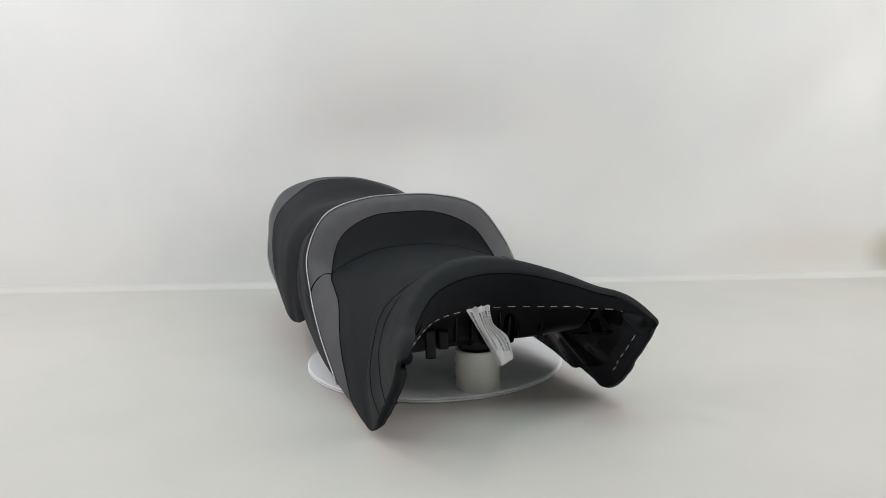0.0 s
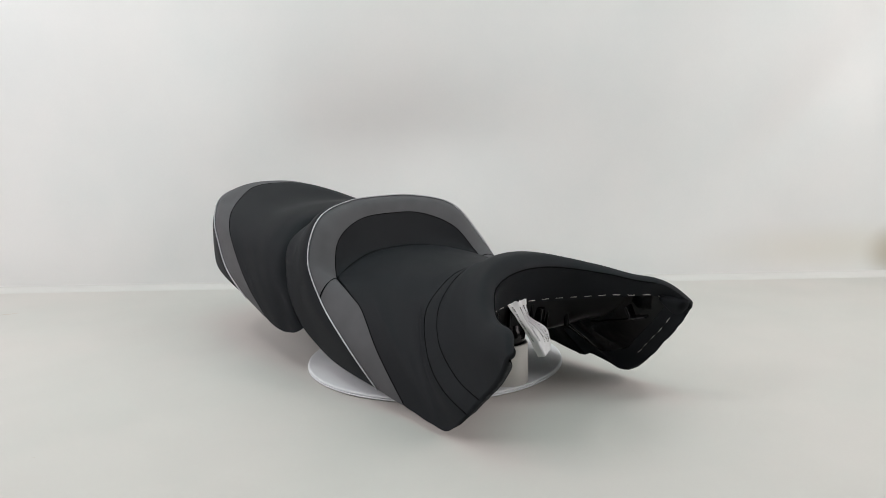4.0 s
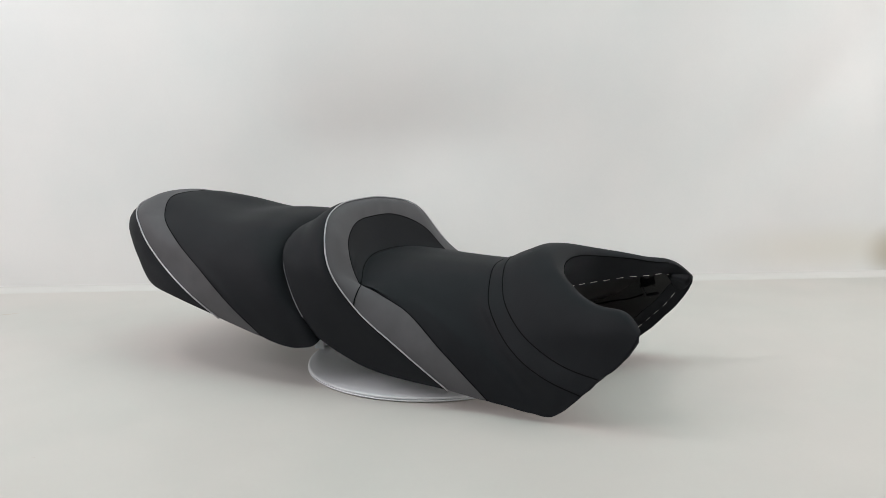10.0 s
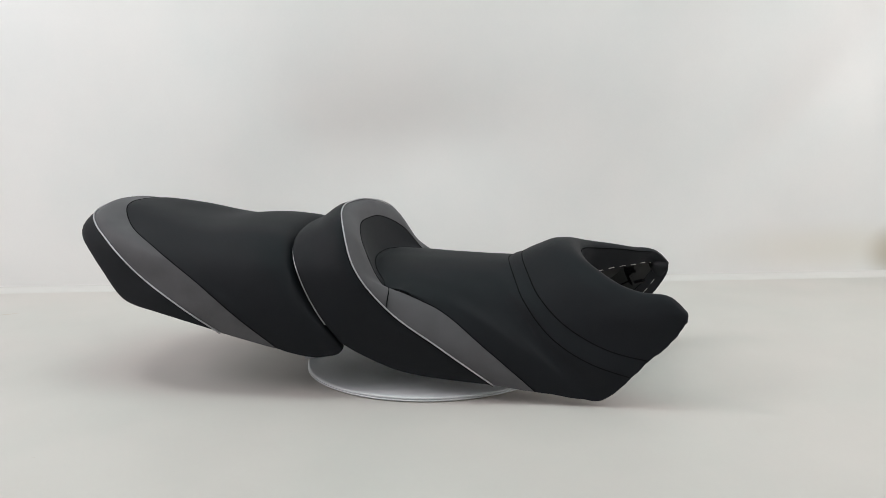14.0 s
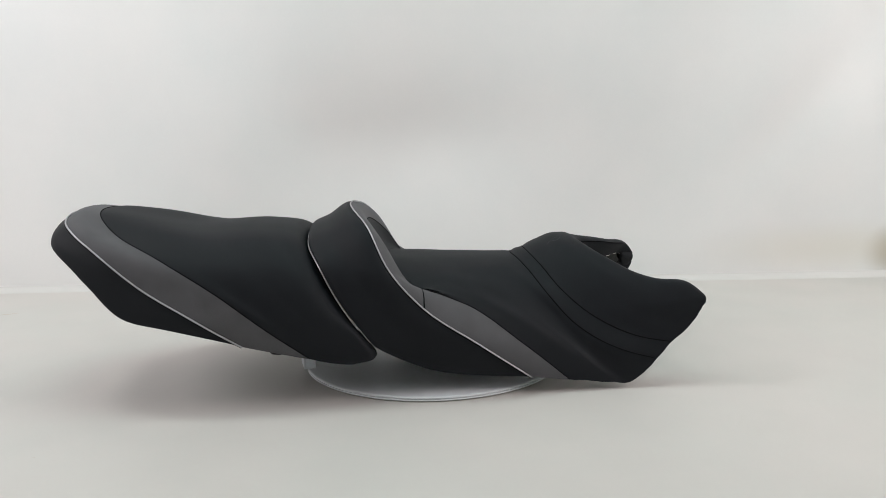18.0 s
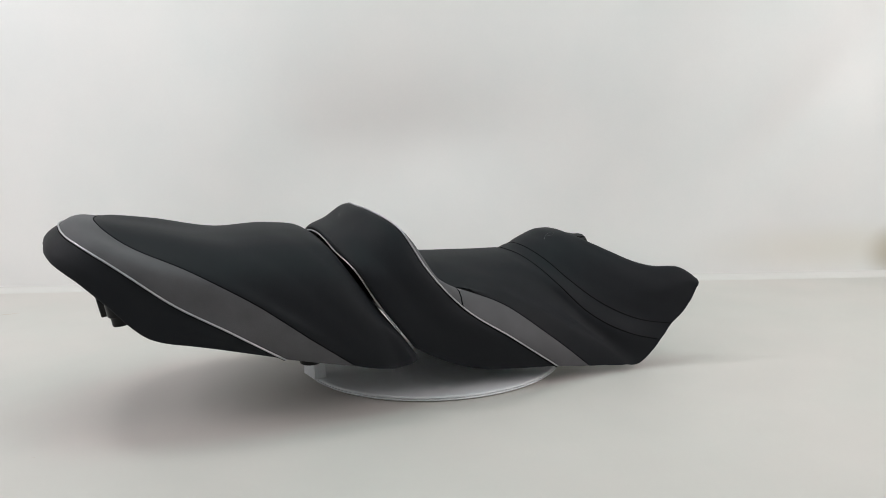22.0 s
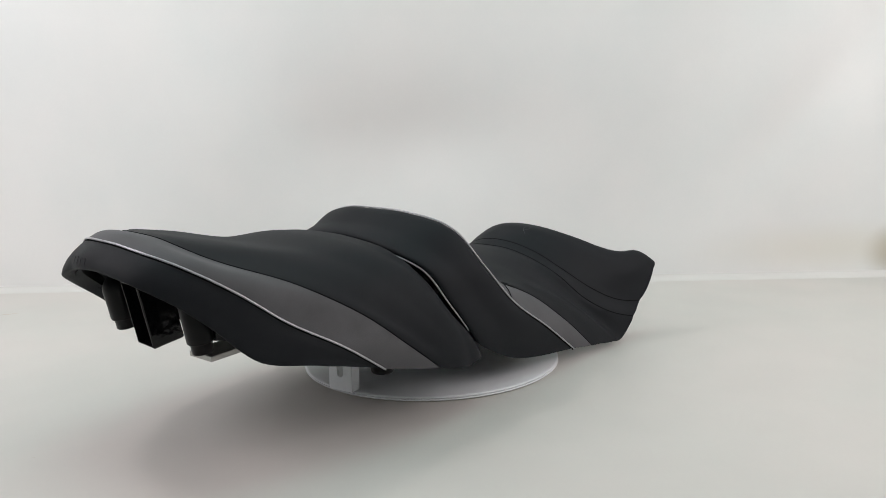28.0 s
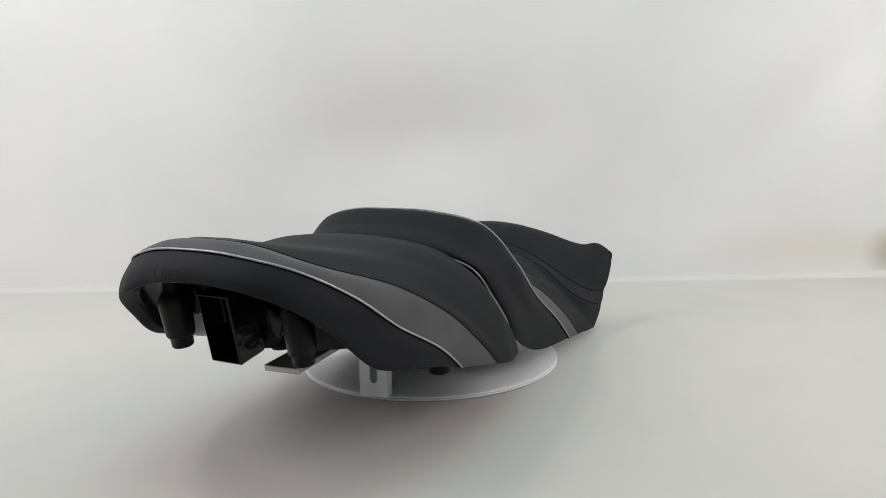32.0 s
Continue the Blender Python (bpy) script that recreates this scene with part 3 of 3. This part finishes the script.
    # base pan: front wall and underside
    pan = [
        [(0.175, 0, 0.1190), (0.182, 0.034, 0.1205), (0.202, 0.064, 0.1235), (0.230, 0.085, 0.1250), (0.258, 0.100, 0.1240)],
        [(0.170, 0, 0.1000), (0.176, 0.034, 0.1010), (0.190, 0.066, 0.1020), (0.210, 0.090, 0.1010), (0.224, 0.107, 0.0970)],
        [(0.168, 0, 0.0790), (0.170, 0.036, 0.0795), (0.178, 0.070, 0.0800), (0.182, 0.095, 0.0810), (0.184, 0.113, 0.0820)],
        [(0.140, 0, 0.0700), (0.140, 0.040, 0.0700), (0.140, 0.075, 0.0710), (0.140, 0.100, 0.0710), (0.140, 0.120, 0.0680)],
        [(0.030, 0, 0.0700), (0.030, 0.045, 0.0700), (0.030, 0.085, 0.0690), (0.030, 0.118, 0.0640), (0.030, 0.143, 0.0520)],
        [(-0.060, 0, 0.0860), (-0.060, 0.045, 0.0850), (-0.060, 0.085, 0.0830), (-0.060, 0.116, 0.0790), (-0.060, 0.136, 0.0720)],
        [(-0.120, 0, 0.1300), (-0.118, 0.045, 0.1280), (-0.112, 0.085, 0.1240), (-0.102, 0.112, 0.1180), (-0.095, 0.130, 0.1080)],
    ]
    pg, pn = skin(pan, [6, 6, 6, 8, 8, 6])
    sheet("base_pan", pg, pn, M_MATT, t, 0, pg.shape[0] - 1, label="black plastic base pan")
    # moulded clips hanging from the pan
    for x, y, h in ((0.196, -0.066, 0.034), (0.186, -0.047, 0.022), (0.176, 0.040, 0.036), (0.172, 0.058, 0.024)):
        part("clip", box_bm(0.010, 0.012, h, 0.002, 2, pose(x, y, 0.092, 0, 8, 20 if y > 0 else -20)), M_PAN, t, "small black plastic clip")
    part("boss", lathe_bm([(0, 0.0640), (0.0205, 0.0640), (0.0225, 0.0655), (0.0235, 0.0700), (0.0250, 0.0900), (0, 0.0900)], 40, pose(0.147, 0.012, 0)), M_PAN, t, "round black plastic boss resting on the pipe", True)
    for y, x, turn in ((-0.026, 0.1735, -6), (-0.006, 0.1725, 0), (0.028, 0.1735, 6), (0.050, 0.1790, 14), (0.074, 0.1905, 30)):
        part("rib", box_bm(0.006, 0.0030, 0.032, 0.0010, 2, pose(x, y, 0.0975, 0, 6, turn)), M_PAN, t, "upright moulded rib of the base")
    # white stitches round the front opening
    st = 0.85 * g[at[18]] + 0.15 * g[at[17]] + n[at[18]] * 0.0010 + np.array([0.0012, 0, 0.0004])
    dashes("stitching", st[1:-1], 0.0085, 0.0085, 0.00035, M_STITCH, t, "broken line of white stitches")
    inside = np.s_[at[9]:at[16], mid + 20:]
    ridge = bent([(0.190, 0.1180, 0.0790), (0.218, 0.1160, 0.0860), (0.2457, 0.1157, 0.0927), (0.268, 0.108, 0.0985)], [5, 5, 5])
    cord("moulded_ridge", onto(ridge, shell[inside], -n[inside], 0.0008), 0.0011, M_PAN, t, "glossy moulded ridge inside the wing")
    tab = part("moulded_tab", box_bm(0.0035, 0.017, 0.0150, 0.0008, 2, pose(0.2660, 0.0985, 0.1085, 0, -24, 18)), M_PAN, t, "glossy moulded tab inside the wing")
    part("ledge", box_bm(0.0190, 0.015, 0.0030, 0.0008, 2, pose(0.2765, 0.1010, 0.1030, 0, -12, 18)), M_PAN, tab)
    for col in (2, g.shape[1] - 3):
        line = (shell - n * 0.0014)[at[11]:at[16], col]
        dashes("stitching", line, 0.008, 0.0085, 0.00035, M_STITCH, t, "broken line of white stitches")
    # faint loop pressed into the hump
    loop = bent([(0.1515, -0.0330, 0.1715), (0.1560, -0.0270, 0.1745), (0.1640, -0.0225, 0.1775), (0.1700, -0.0235, 0.1790), (0.1690, -0.0290, 0.1785), (0.1620, -0.0315, 0.1765), (0.1590, -0.0270, 0.1755)], [5] * 6)
    cord("pressed_mark", onto(loop, g[at[12]:at[15]], n[at[12]:at[15]], -0.0001), 0.00026, M_GREY, t, "faint pale loop mark", 6)
    return t


def care_label(seat):
    """The folded cloth label sewn into the front opening, with print along its length."""
    left = [(0.1775, -0.0176, 0.1241), (0.1890, -0.0095, 0.1050), (0.1960, 0.0010, 0.0840), (0.1997, 0.0140, 0.0569)]
    fold = [(0.1850, -0.0060, 0.1240), (0.1965, -0.0020, 0.1020), (0.2065, 0.0050, 0.0815), (0.2133, 0.0125, 0.0608)]
    right = [(0.1822, 0.0130, 0.1252), (0.1865, 0.0145, 0.1035), (0.2040, 0.0235, 0.0915), (0.2053, 0.0300, 0.0645)]
    L, F, R = (bent(q, [10, 10, 10]) for q in (left, fold, right))
    rows = []
    for i, (l, f, r) in enumerate(zip(L, F, R)):
        loose = max(0.0, 1.0 - i / 14)
        row = [l + (f - l) * k / 4 for k in range(4)] + [f + (r - f) * k / 8 for k in range(9)]
        rows.append([q + np.array([0.0020 * loose * math.sin(1.25 * k + 0.8) + 0.0005 * math.sin(0.9 * i + 1.7 * k), 0, 0.0007 * loose * math.sin(2.1 * k)]) for k, q in enumerate(row)])
    grid = np.array(rows)
    n = np.cross(np.gradient(grid, axis=0), np.gradient(grid, axis=1))
    n /= np.linalg.norm(n, axis=2, keepdims=True)
    if n[15, 8, 0] < 0:
        n = -n
    tag = sheet("care_label", grid, n, M_TAG, seat, 0, grid.shape[0] - 1, label="folded crumpled white cloth label with black print")
    verts, faces = [], []

    def spot(u, v):
        """u: 0 to 4 on the narrow face, 4 to 12 on the wide one; v: 0 at the top to 1."""
        i, k = min(max(v, 0), 0.999) * 30, min(max(u, 0), 11.99)
        i0, k0 = int(i), int(k)
        a, b = i - i0, k - k0
        mixed = [(q[i0, k0] * (1 - b) + q[i0, k0 + 1] * b) * (1 - a) + (q[i0 + 1, k0] * (1 - b) + q[i0 + 1, k0 + 1] * b) * a for q in (grid, n)]
        return mixed[0] + mixed[1] * 0.0005

    def bar(u0, u1, v0, v1):
        base = len(verts)
        verts.extend([spot(u0, v0), spot(u1, v0), spot(u1, v1), spot(u0, v1)])
        faces.append((base, base + 1, base + 2, base + 3))

    rng = random.Random(4)
    for u, end, size in ((1.5, 0.50, 0.9), (4.9, 0.42, 0.62), (6.3, 0.50, 0.62), (7.7, 0.80, 0.62), (9.1, 0.52, 0.62), (10.5, 0.86, 0.62)):
        v = 0.10
        while v < end:
            w = rng.uniform(0.015, 0.030)
            bar(u - size / 2, u + size / 2, v, v + w)
            v += w + (rng.uniform(0.010, 0.016) if rng.random() < 0.75 else 0.035)
    link_mesh("print", verts, faces, M_INK, tag, "rows of small black print bars", smooth=False)
    for body, u, v0, v1, high in (("AV / AR", 1.0, 0.54, 0.74, 1.5), ("NORMALE", 4.6, 0.46, 0.74, 0.95), ("CONFORT", 8.8, 0.54, 0.86, 0.95)):
        text = bpy.data.curves.new("word", "FONT")
        text.body = body
        helper = new("word", text)
        bpy.context.view_layer.update()
        flat = bpy.data.meshes.new_from_object(helper.evaluated_get(bpy.context.evaluated_depsgraph_get()))
        bpy.data.objects.remove(helper)
        bpy.data.curves.remove(text)
        co = np.array([q.co[:] for q in flat.vertices])
        lo, hi = co.min(axis=0), co.max(axis=0)
        pts = [spot(u + (q[1] - lo[1]) / (hi[1] - lo[1]) * high, v0 + (q[0] - lo[0]) / (hi[0] - lo[0]) * (v1 - v0)) for q in co]
        link_mesh("print", pts, [tuple(p.vertices) for p in flat.polygons], M_INK, tag, "line of small black capital letters", smooth=False)
        bpy.data.meshes.remove(flat)


# ---- the passenger's seat ----
def hollow_bm(sx, sy, sz, wall, m):
    """A box with a deep pocket in its -x side and slightly rounded edges."""
    bm = box_bm(sx, sy, sz, 0.0012, 1)
    face = min(bm.faces, key=lambda f: f.calc_center_median().x - f.calc_area())
    bmesh.ops.inset_individual(bm, faces=[face], thickness=wall - 0.0012, depth=0.0)
    bmesh.ops.translate(bm, vec=(sx - wall * 2, 0, 0), verts=bmesh.ops.extrude_discrete_faces(bm, faces=[face])["faces"][0].verts)
    bmesh.ops.transform(bm, matrix=m, verts=bm.verts)
    return bm


# outlines of two ribs across the seat: (y, z)
RIB_RIGHT = ((-0.0140, 0.1840), (-0.0140, 0.1680), (-0.0308, 0.1659), (-0.0464, 0.1529), (-0.0653, 0.1457), (-0.0720, 0.1655), (-0.0420, 0.1800))
RIB_LEFT = ((0.0466, 0.1880), (0.0483, 0.1709), (0.0260, 0.1601), (0.0215, 0.1694), (0.0250, 0.1890))


def prism_bm(outline, x0, x1, bevel):
    """A solid of one outline in y and z, drawn out along x and tapered a little, with rounded edges."""
    bm = bmesh.new()
    cy, cz = (sum(q[k] for q in outline) / len(outline) for k in (0, 1))
    ends = [[bm.verts.new((x, cy + (y - cy) * f, cz + (z - cz) * f)) for y, z in outline] for x, f in ((x0, 0.94), (x1, 1.08))]
    k = len(outline)
    bm.faces.new(ends[0])
    bm.faces.new(ends[1][::-1])
    for a in range(k):
        b = (a + 1) % k
        bm.faces.new((ends[0][a], ends[0][b], ends[1][b], ends[1][a]))
    bmesh.ops.recalc_face_normals(bm, faces=bm.faces[:])
    bmesh.ops.bevel(bm, geom=bm.edges[:], offset=bevel, segments=3, affect="EDGES", profile=0.5, clamp_overlap=True)
    return bm


def tail_lean(g):
    """The tail leans a little to its right and is fuller there."""
    g = g.copy()
    wide = np.interp(g[..., 0], [-0.47, -0.45, -0.44, -0.40, -0.36, -0.30], [0.02, 0.07, 0.09, 0.135, 0.15, 0.16])
    aside = 0.011 * np.clip((-0.16 - g[..., 0]) / 0.24, 0, 1)
    g[..., 1] -= aside * (1 + np.clip(g[..., 1] / wide, -1, 1))
    x, y, z = g[..., 0].copy(), g[..., 1].copy(), g[..., 2].copy()
    g[..., 2] += 0.0035 * np.exp(-(((x + 0.345) / 0.055) ** 2) - ((y - 0.055) / 0.05) ** 2) * np.clip((z - 0.185) / 0.02, 0, 1)
    g[..., 2] -= 0.003 * np.exp(-(((x + 0.430) / 0.03) ** 2) - ((y - 0.070) / 0.04) ** 2)
    right = np.clip((-y - 0.05) / 0.04, 0, 1) * np.clip((-0.39 - x) / 0.04, 0, 1)
    g[..., 0] -= 0.003 * right
    g[..., 1] -= 0.003 * right
    return g


def passenger_seat():
    t = thing("passenger_seat", "black and grey vinyl motorcycle passenger seat with silver piping", "motorcycle seat", "two-piece seat")
    S = [
        # lip of the tail and hem, turned in
        [(-0.452, 0, 0.203), (-0.447, 0.043, 0.203), (-0.428, 0.081, 0.194), (-0.390, 0.120, 0.163), (-0.358, 0.135, 0.134), (-0.310, 0.146, 0.1145), (-0.240, 0.146, 0.0910)],
        [(-0.468, 0, 0.199), (-0.463, 0.050, 0.199), (-0.4435, 0.091, 0.1905), (-0.400, 0.130, 0.158), (-0.365, 0.145, 0.130), (-0.312, 0.157, 0.1110), (-0.238, 0.157, 0.0900)],
        [(-0.466, 0, 0.213), (-0.460, 0.052, 0.211), (-0.4395, 0.096, 0.2005), (-0.397, 0.132, 0.173), (-0.358, 0.147, 0.146), (-0.302, 0.1605, 0.1195), (-0.232, 0.157, 0.0880)],
        # piping
        [(-0.446, 0, 0.2330), (-0.4385, 0.055, 0.2295), (-0.4135, 0.107, 0.2145), (-0.375, 0.137, 0.1860), (-0.330, 0.151, 0.1500), (-0.275, 0.1625, 0.1185), (-0.224, 0.1575, 0.0855)],
        # inner edge of the grey band
        [(-0.410, 0, 0.2370), (-0.402, 0.048, 0.2330), (-0.370, 0.098, 0.2100), (-0.310, 0.141, 0.1820), (-0.250, 0.160, 0.1470), (-0.195, 0.166, 0.1045), (-0.149, 0.163, 0.0690)],
        # top panel
        [(-0.365, 0, 0.2275), (-0.352, 0.050, 0.2235), (-0.315, 0.100, 0.2050), (-0.262, 0.143, 0.1740), (-0.207, 0.161, 0.1310), (-0.157, 0.165, 0.0900), (-0.128, 0.163, 0.0640)],
        [(-0.290, 0, 0.2125), (-0.280, 0.050, 0.2100), (-0.255, 0.100, 0.2000), (-0.212, 0.143, 0.1710), (-0.168, 0.161, 0.1270), (-0.131, 0.164, 0.0880), (-0.111, 0.162, 0.0610)],
        [(-0.215, 0, 0.2125), (-0.209, 0.050, 0.2100), (-0.190, 0.099, 0.1990), (-0.161, 0.140, 0.1680), (-0.131, 0.157, 0.1250), (-0.109, 0.160, 0.0880), (-0.095, 0.158, 0.0600)],
        [(-0.170, 0, 0.2050), (-0.167, 0.050, 0.2020), (-0.156, 0.096, 0.1890), (-0.138, 0.130, 0.1580), (-0.116, 0.147, 0.1200), (-0.090, 0.154, 0.0880), (-0.076, 0.154, 0.0640)],
        [(-0.157, 0, 0.1950), (-0.156, 0.048, 0.1920), (-0.149, 0.088, 0.1780), (-0.131, 0.118, 0.1500), (-0.107, 0.139, 0.1150), (-0.086, 0.146, 0.0870), (-0.073, 0.147, 0.0680)],
        [(-0.160, 0, 0.1800), (-0.160, 0.040, 0.1770), (-0.153, 0.075, 0.1650), (-0.137, 0.100, 0.1400), (-0.112, 0.120, 0.1080), (-0.093, 0.126, 0.0880), (-0.080, 0.126, 0.0740)],
    ]
    C = [4, 8, 8, 10, 10, 12, 12, 10, 6, 4]
    g, n = skin(S, C)
    at = np.concatenate([[0], np.cumsum(C)])
    g = tail_lean(g)
    # the rear lip is drawn up and in, its left end hangs lower
    low = np.interp(np.arange(g.shape[0]), [0, at[1], at[2], at[3]], [1, 1, 0.6, 0])[:, None]
    band = np.interp(np.arange(g.shape[0]), [at[1], at[3], at[4], at[5]], [0, 1, 0.8, 0])[:, None]
    x, y = g[..., 0].copy(), g[..., 1].copy()
    rear = np.clip((-0.36 - x) / 0.06, 0, 1)
    g[..., 2] += 0.008 * low * rear * np.clip((0.035 - y) / 0.045, 0, 1)
    g[..., 0] += 0.009 * low * rear * np.clip((0.045 - y) / 0.03, 0, 1) * np.clip((y + 0.10) / 0.06, 0, 1)
    g[..., 2] -= 0.004 * low * np.clip((y - 0.03) / 0.03, 0, 1) * np.clip((-0.33 - x) / 0.05, 0, 1)
    top = band * np.exp(-((y - 0.01) / 0.06) ** 2) * np.clip((-0.385 - x) / 0.03, 0, 1)
    g[..., 0] += 0.006 * top
    g[..., 2] -= 0.002 * top
    # the hem hangs lowest at the bend of the side
    hang = np.interp(np.arange(g.shape[0]), [0, at[1], at[2], at[3]], [1, 1, 0.65, 0])[:, None]
    g[..., 2] -= 0.0072 * hang * np.exp(-(((g[..., 0] + 0.352) / 0.048) ** 2)) * np.clip((-g[..., 1] - 0.09) / 0.03, 0, 1)
    n = normals(g)
    g[..., 2] += 0.003 * np.exp(-(((g[..., 0] + 0.33) / 0.06) ** 2)) * np.clip((-0.07 - g[..., 1]) / 0.03, 0, 1)
    g = pressed(g, n, [at[4]], 0.0012, 0.005)
    sheet("tail_panel", g, n, M_BLACK, t, 0, at[3], label="black vinyl tail and lower side panel")
    sheet("grey_band", g, n, M_GREY, t, at[3], at[4], label="grey vinyl band round the tail")
    sheet("top_panel", g, n, M_BLACK, t, at[4], at[10], label="black vinyl seating panel")
    cord("piping", (g + n * 0.0010)[at[3]], 0.0010, M_PIPE, t, "silver-grey piping round the tail")
    cord("seam", (g + n * 0.0001)[at[4]], 0.0007, M_THREAD, t, sides=6)
    cord("seam", (g + n * 0.0002)[at[3]] + np.array([-0.0013, 0, -0.0010]), 0.0006, M_THREAD, t, sides=6)
    shell = g - n * 0.012
    sheet("base_shell", shell, -n, M_MATT, t, at[1], at[9], 3, g.shape[1] - 4, label="black plastic seat base")
    # faint pressed lettering on the tail, as plain bars
    for k, w in enumerate((0.0070, 0.0060, 0.0070, 0.0056, 0.0064)):
        spot = np.array([-0.460, 0.017 - 0.0094 * k, 0.2150])
        r, c = np.unravel_index(np.argmin(((g[:at[3]] - spot) ** 2).sum(-1)), g[:at[3]].shape[:2])
        out = Vector(n[r, c]).normalized()
        side = Vector((0, 1, 0)).cross(out).cross(out).normalized()
        m = Matrix((side, out.cross(side), out)).transposed().to_4x4()
        m.translation = Vector(g[r, c]) + out * 0.00002
        part("pressed_mark", box_bm(w, 0.0075, 0.0004, 0.0001, 1, m), M_BLACK, t, "faint pressed mark")
    pan = [
        [(-0.450, 0, 0.2120), (-0.445, 0.045, 0.2105), (-0.426, 0.083, 0.2005), (-0.390, 0.119, 0.1690)],
        [(-0.398, 0, 0.1900), (-0.393, 0.045, 0.1870), (-0.377, 0.085, 0.1750), (-0.346, 0.128, 0.1300)],
        [(-0.332, 0, 0.1300), (-0.329, 0.045, 0.1285), (-0.322, 0.090, 0.1230), (-0.305, 0.145, 0.1070)],
        [(-0.220, 0, 0.1180), (-0.220, 0.045, 0.1170), (-0.220, 0.095, 0.1080), (-0.220, 0.145, 0.0880)],
        [(-0.105, 0, 0.0800), (-0.105, 0.045, 0.0800), (-0.105, 0.090, 0.0780), (-0.100, 0.138, 0.0700)],
    ]
    pg, pn = skin(pan, [8, 8, 8, 8])
    pg = tail_lean(pg)
    sheet("base_pan", pg, pn, M_MATT, t, 0, pg.shape[0] - 1, label="moulded black plastic base pan")
    # rubber buffers and the hollow lock block under the pan
    lean = pose(-0.398, 0.0450, 0.1310, 0, -8, 0)
    part("buffer", lathe_bm([(0, 0.0), (0.0094, 0.0), (0.0102, 0.0010), (0.0106, 0.0100), (0.0128, 0.0108), (0.0136, 0.0125), (0.0142, 0.026), (0.0154, 0.041), (0.0150, 0.046), (0.0115, 0.052), (0.0085, 0.056), (0.0075, 0.064), (0.0075, 0.080), (0.0, 0.080)], 40, lean), M_MATT, t, "round black rubber-tipped buffer on a moulded post", True)
    lean = pose(-0.384, -0.0875, 0.1260, 0, -8, 0)
    part("buffer", lathe_bm([(0, 0.0), (0.0090, 0.0), (0.0099, 0.0010), (0.0102, 0.0100), (0.0120, 0.0108), (0.0128, 0.0122), (0.0133, 0.030), (0.0142, 0.062), (0.0, 0.062)], 40, lean), M_MATT, t, "round black rubber-tipped buffer", True)
    for x0, x1, outline in ((-0.388, -0.340, RIB_RIGHT), (-0.397, -0.352, RIB_LEFT)):
        part("moulded_rib", prism_bm(outline, x0, x1, 0.0022), M_PAN, t, "glossy black moulded rib under the pan", True)
    loose = bent([(-0.386, 0.105, 0.1755), (-0.386, 0.1015, 0.1700), (-0.386, 0.0935, 0.1610)], [6, 6])
    dashes("stitching", onto(loose, shell[:at[4], g.shape[1] // 2:], -n[:at[4], g.shape[1] // 2:], 0.0008), 0.003, 0.004, 0.0003, M_STITCH, t, "few white stitches inside the hem")
    part("web", box_bm(0.064, 0.004, 0.034, 0.001, 2, pose(-0.3610, -0.1150, 0.1540, 0, 0, -52.7)), M_PAN, t, "thin moulded web between buffer and hem")
    part("small_buffer", lathe_bm([(0, 0.0), (0.013, 0.0), (0.014, 0.002), (0.015, 0.03), (0, 0.03)], 24, pose(-0.352, -0.020, 0.127)), M_MATT, t, smooth=True)
    blk = pose(-0.3935, -0.018, 0.1265, 0, -11, 0)
    b = part("lock_block", hollow_bm(0.032, 0.036, 0.066, 0.0021, blk @ pose(0.002, 0, 0.033)), M_PAN, t, "hollow black plastic block open to the rear")
    part("web", box_bm(0.060, 0.004, 0.030, 0.001, 1, blk @ pose(0.035, 0.012, 0.045)), M_MATT, b)
    part("web", box_bm(0.060, 0.004, 0.030, 0.001, 1, blk @ pose(0.035, -0.012, 0.045)), M_MATT, b)
    part("rubber_foot", lathe_bm([(0, 0.0), (0.011, 0.0), (0.0125, 0.002), (0.0125, 0.014), (0, 0.014)], 24, pose(-0.189, -0.111, 0.064)), M_MATT, t, smooth=True)
    part("rubber_foot", lathe_bm([(0, 0.0), (0.011, 0.0), (0.0125, 0.002), (0.0125, 0.014), (0, 0.014)], 24, pose(-0.189, 0.111, 0.064)), M_MATT, t, smooth=True)
    return t


TURNED = [turntable(), pipe_support(), angle_bracket(), support_bar()]
RIDER = rider_seat()
care_label(RIDER)
TURNED += [RIDER, passenger_seat()]


# ---- the turn ----
LOW = 0.0095  # the things are drawn this much above the floor

def heading(t):
    """Degrees of the seats' forward direction from +x at t seconds."""
    return -69.386 + math.degrees(0.07050 * t - 0.0000174 * (t - 16) ** 2)


def motions():
    rows = [(0.5 * k, pose(0, 0, 0, 0, 0, heading(0.5 * k)) @ pose(0, -0.0084, -LOW)) for k in range(65)]
    plain = [(t, pose(0, 0, -LOW, 0, 0, heading(t))) for t, _ in rows]
    for ob in TURNED:
        walk(ob, plain if ob.name.startswith("turntable") else rows)


motions()
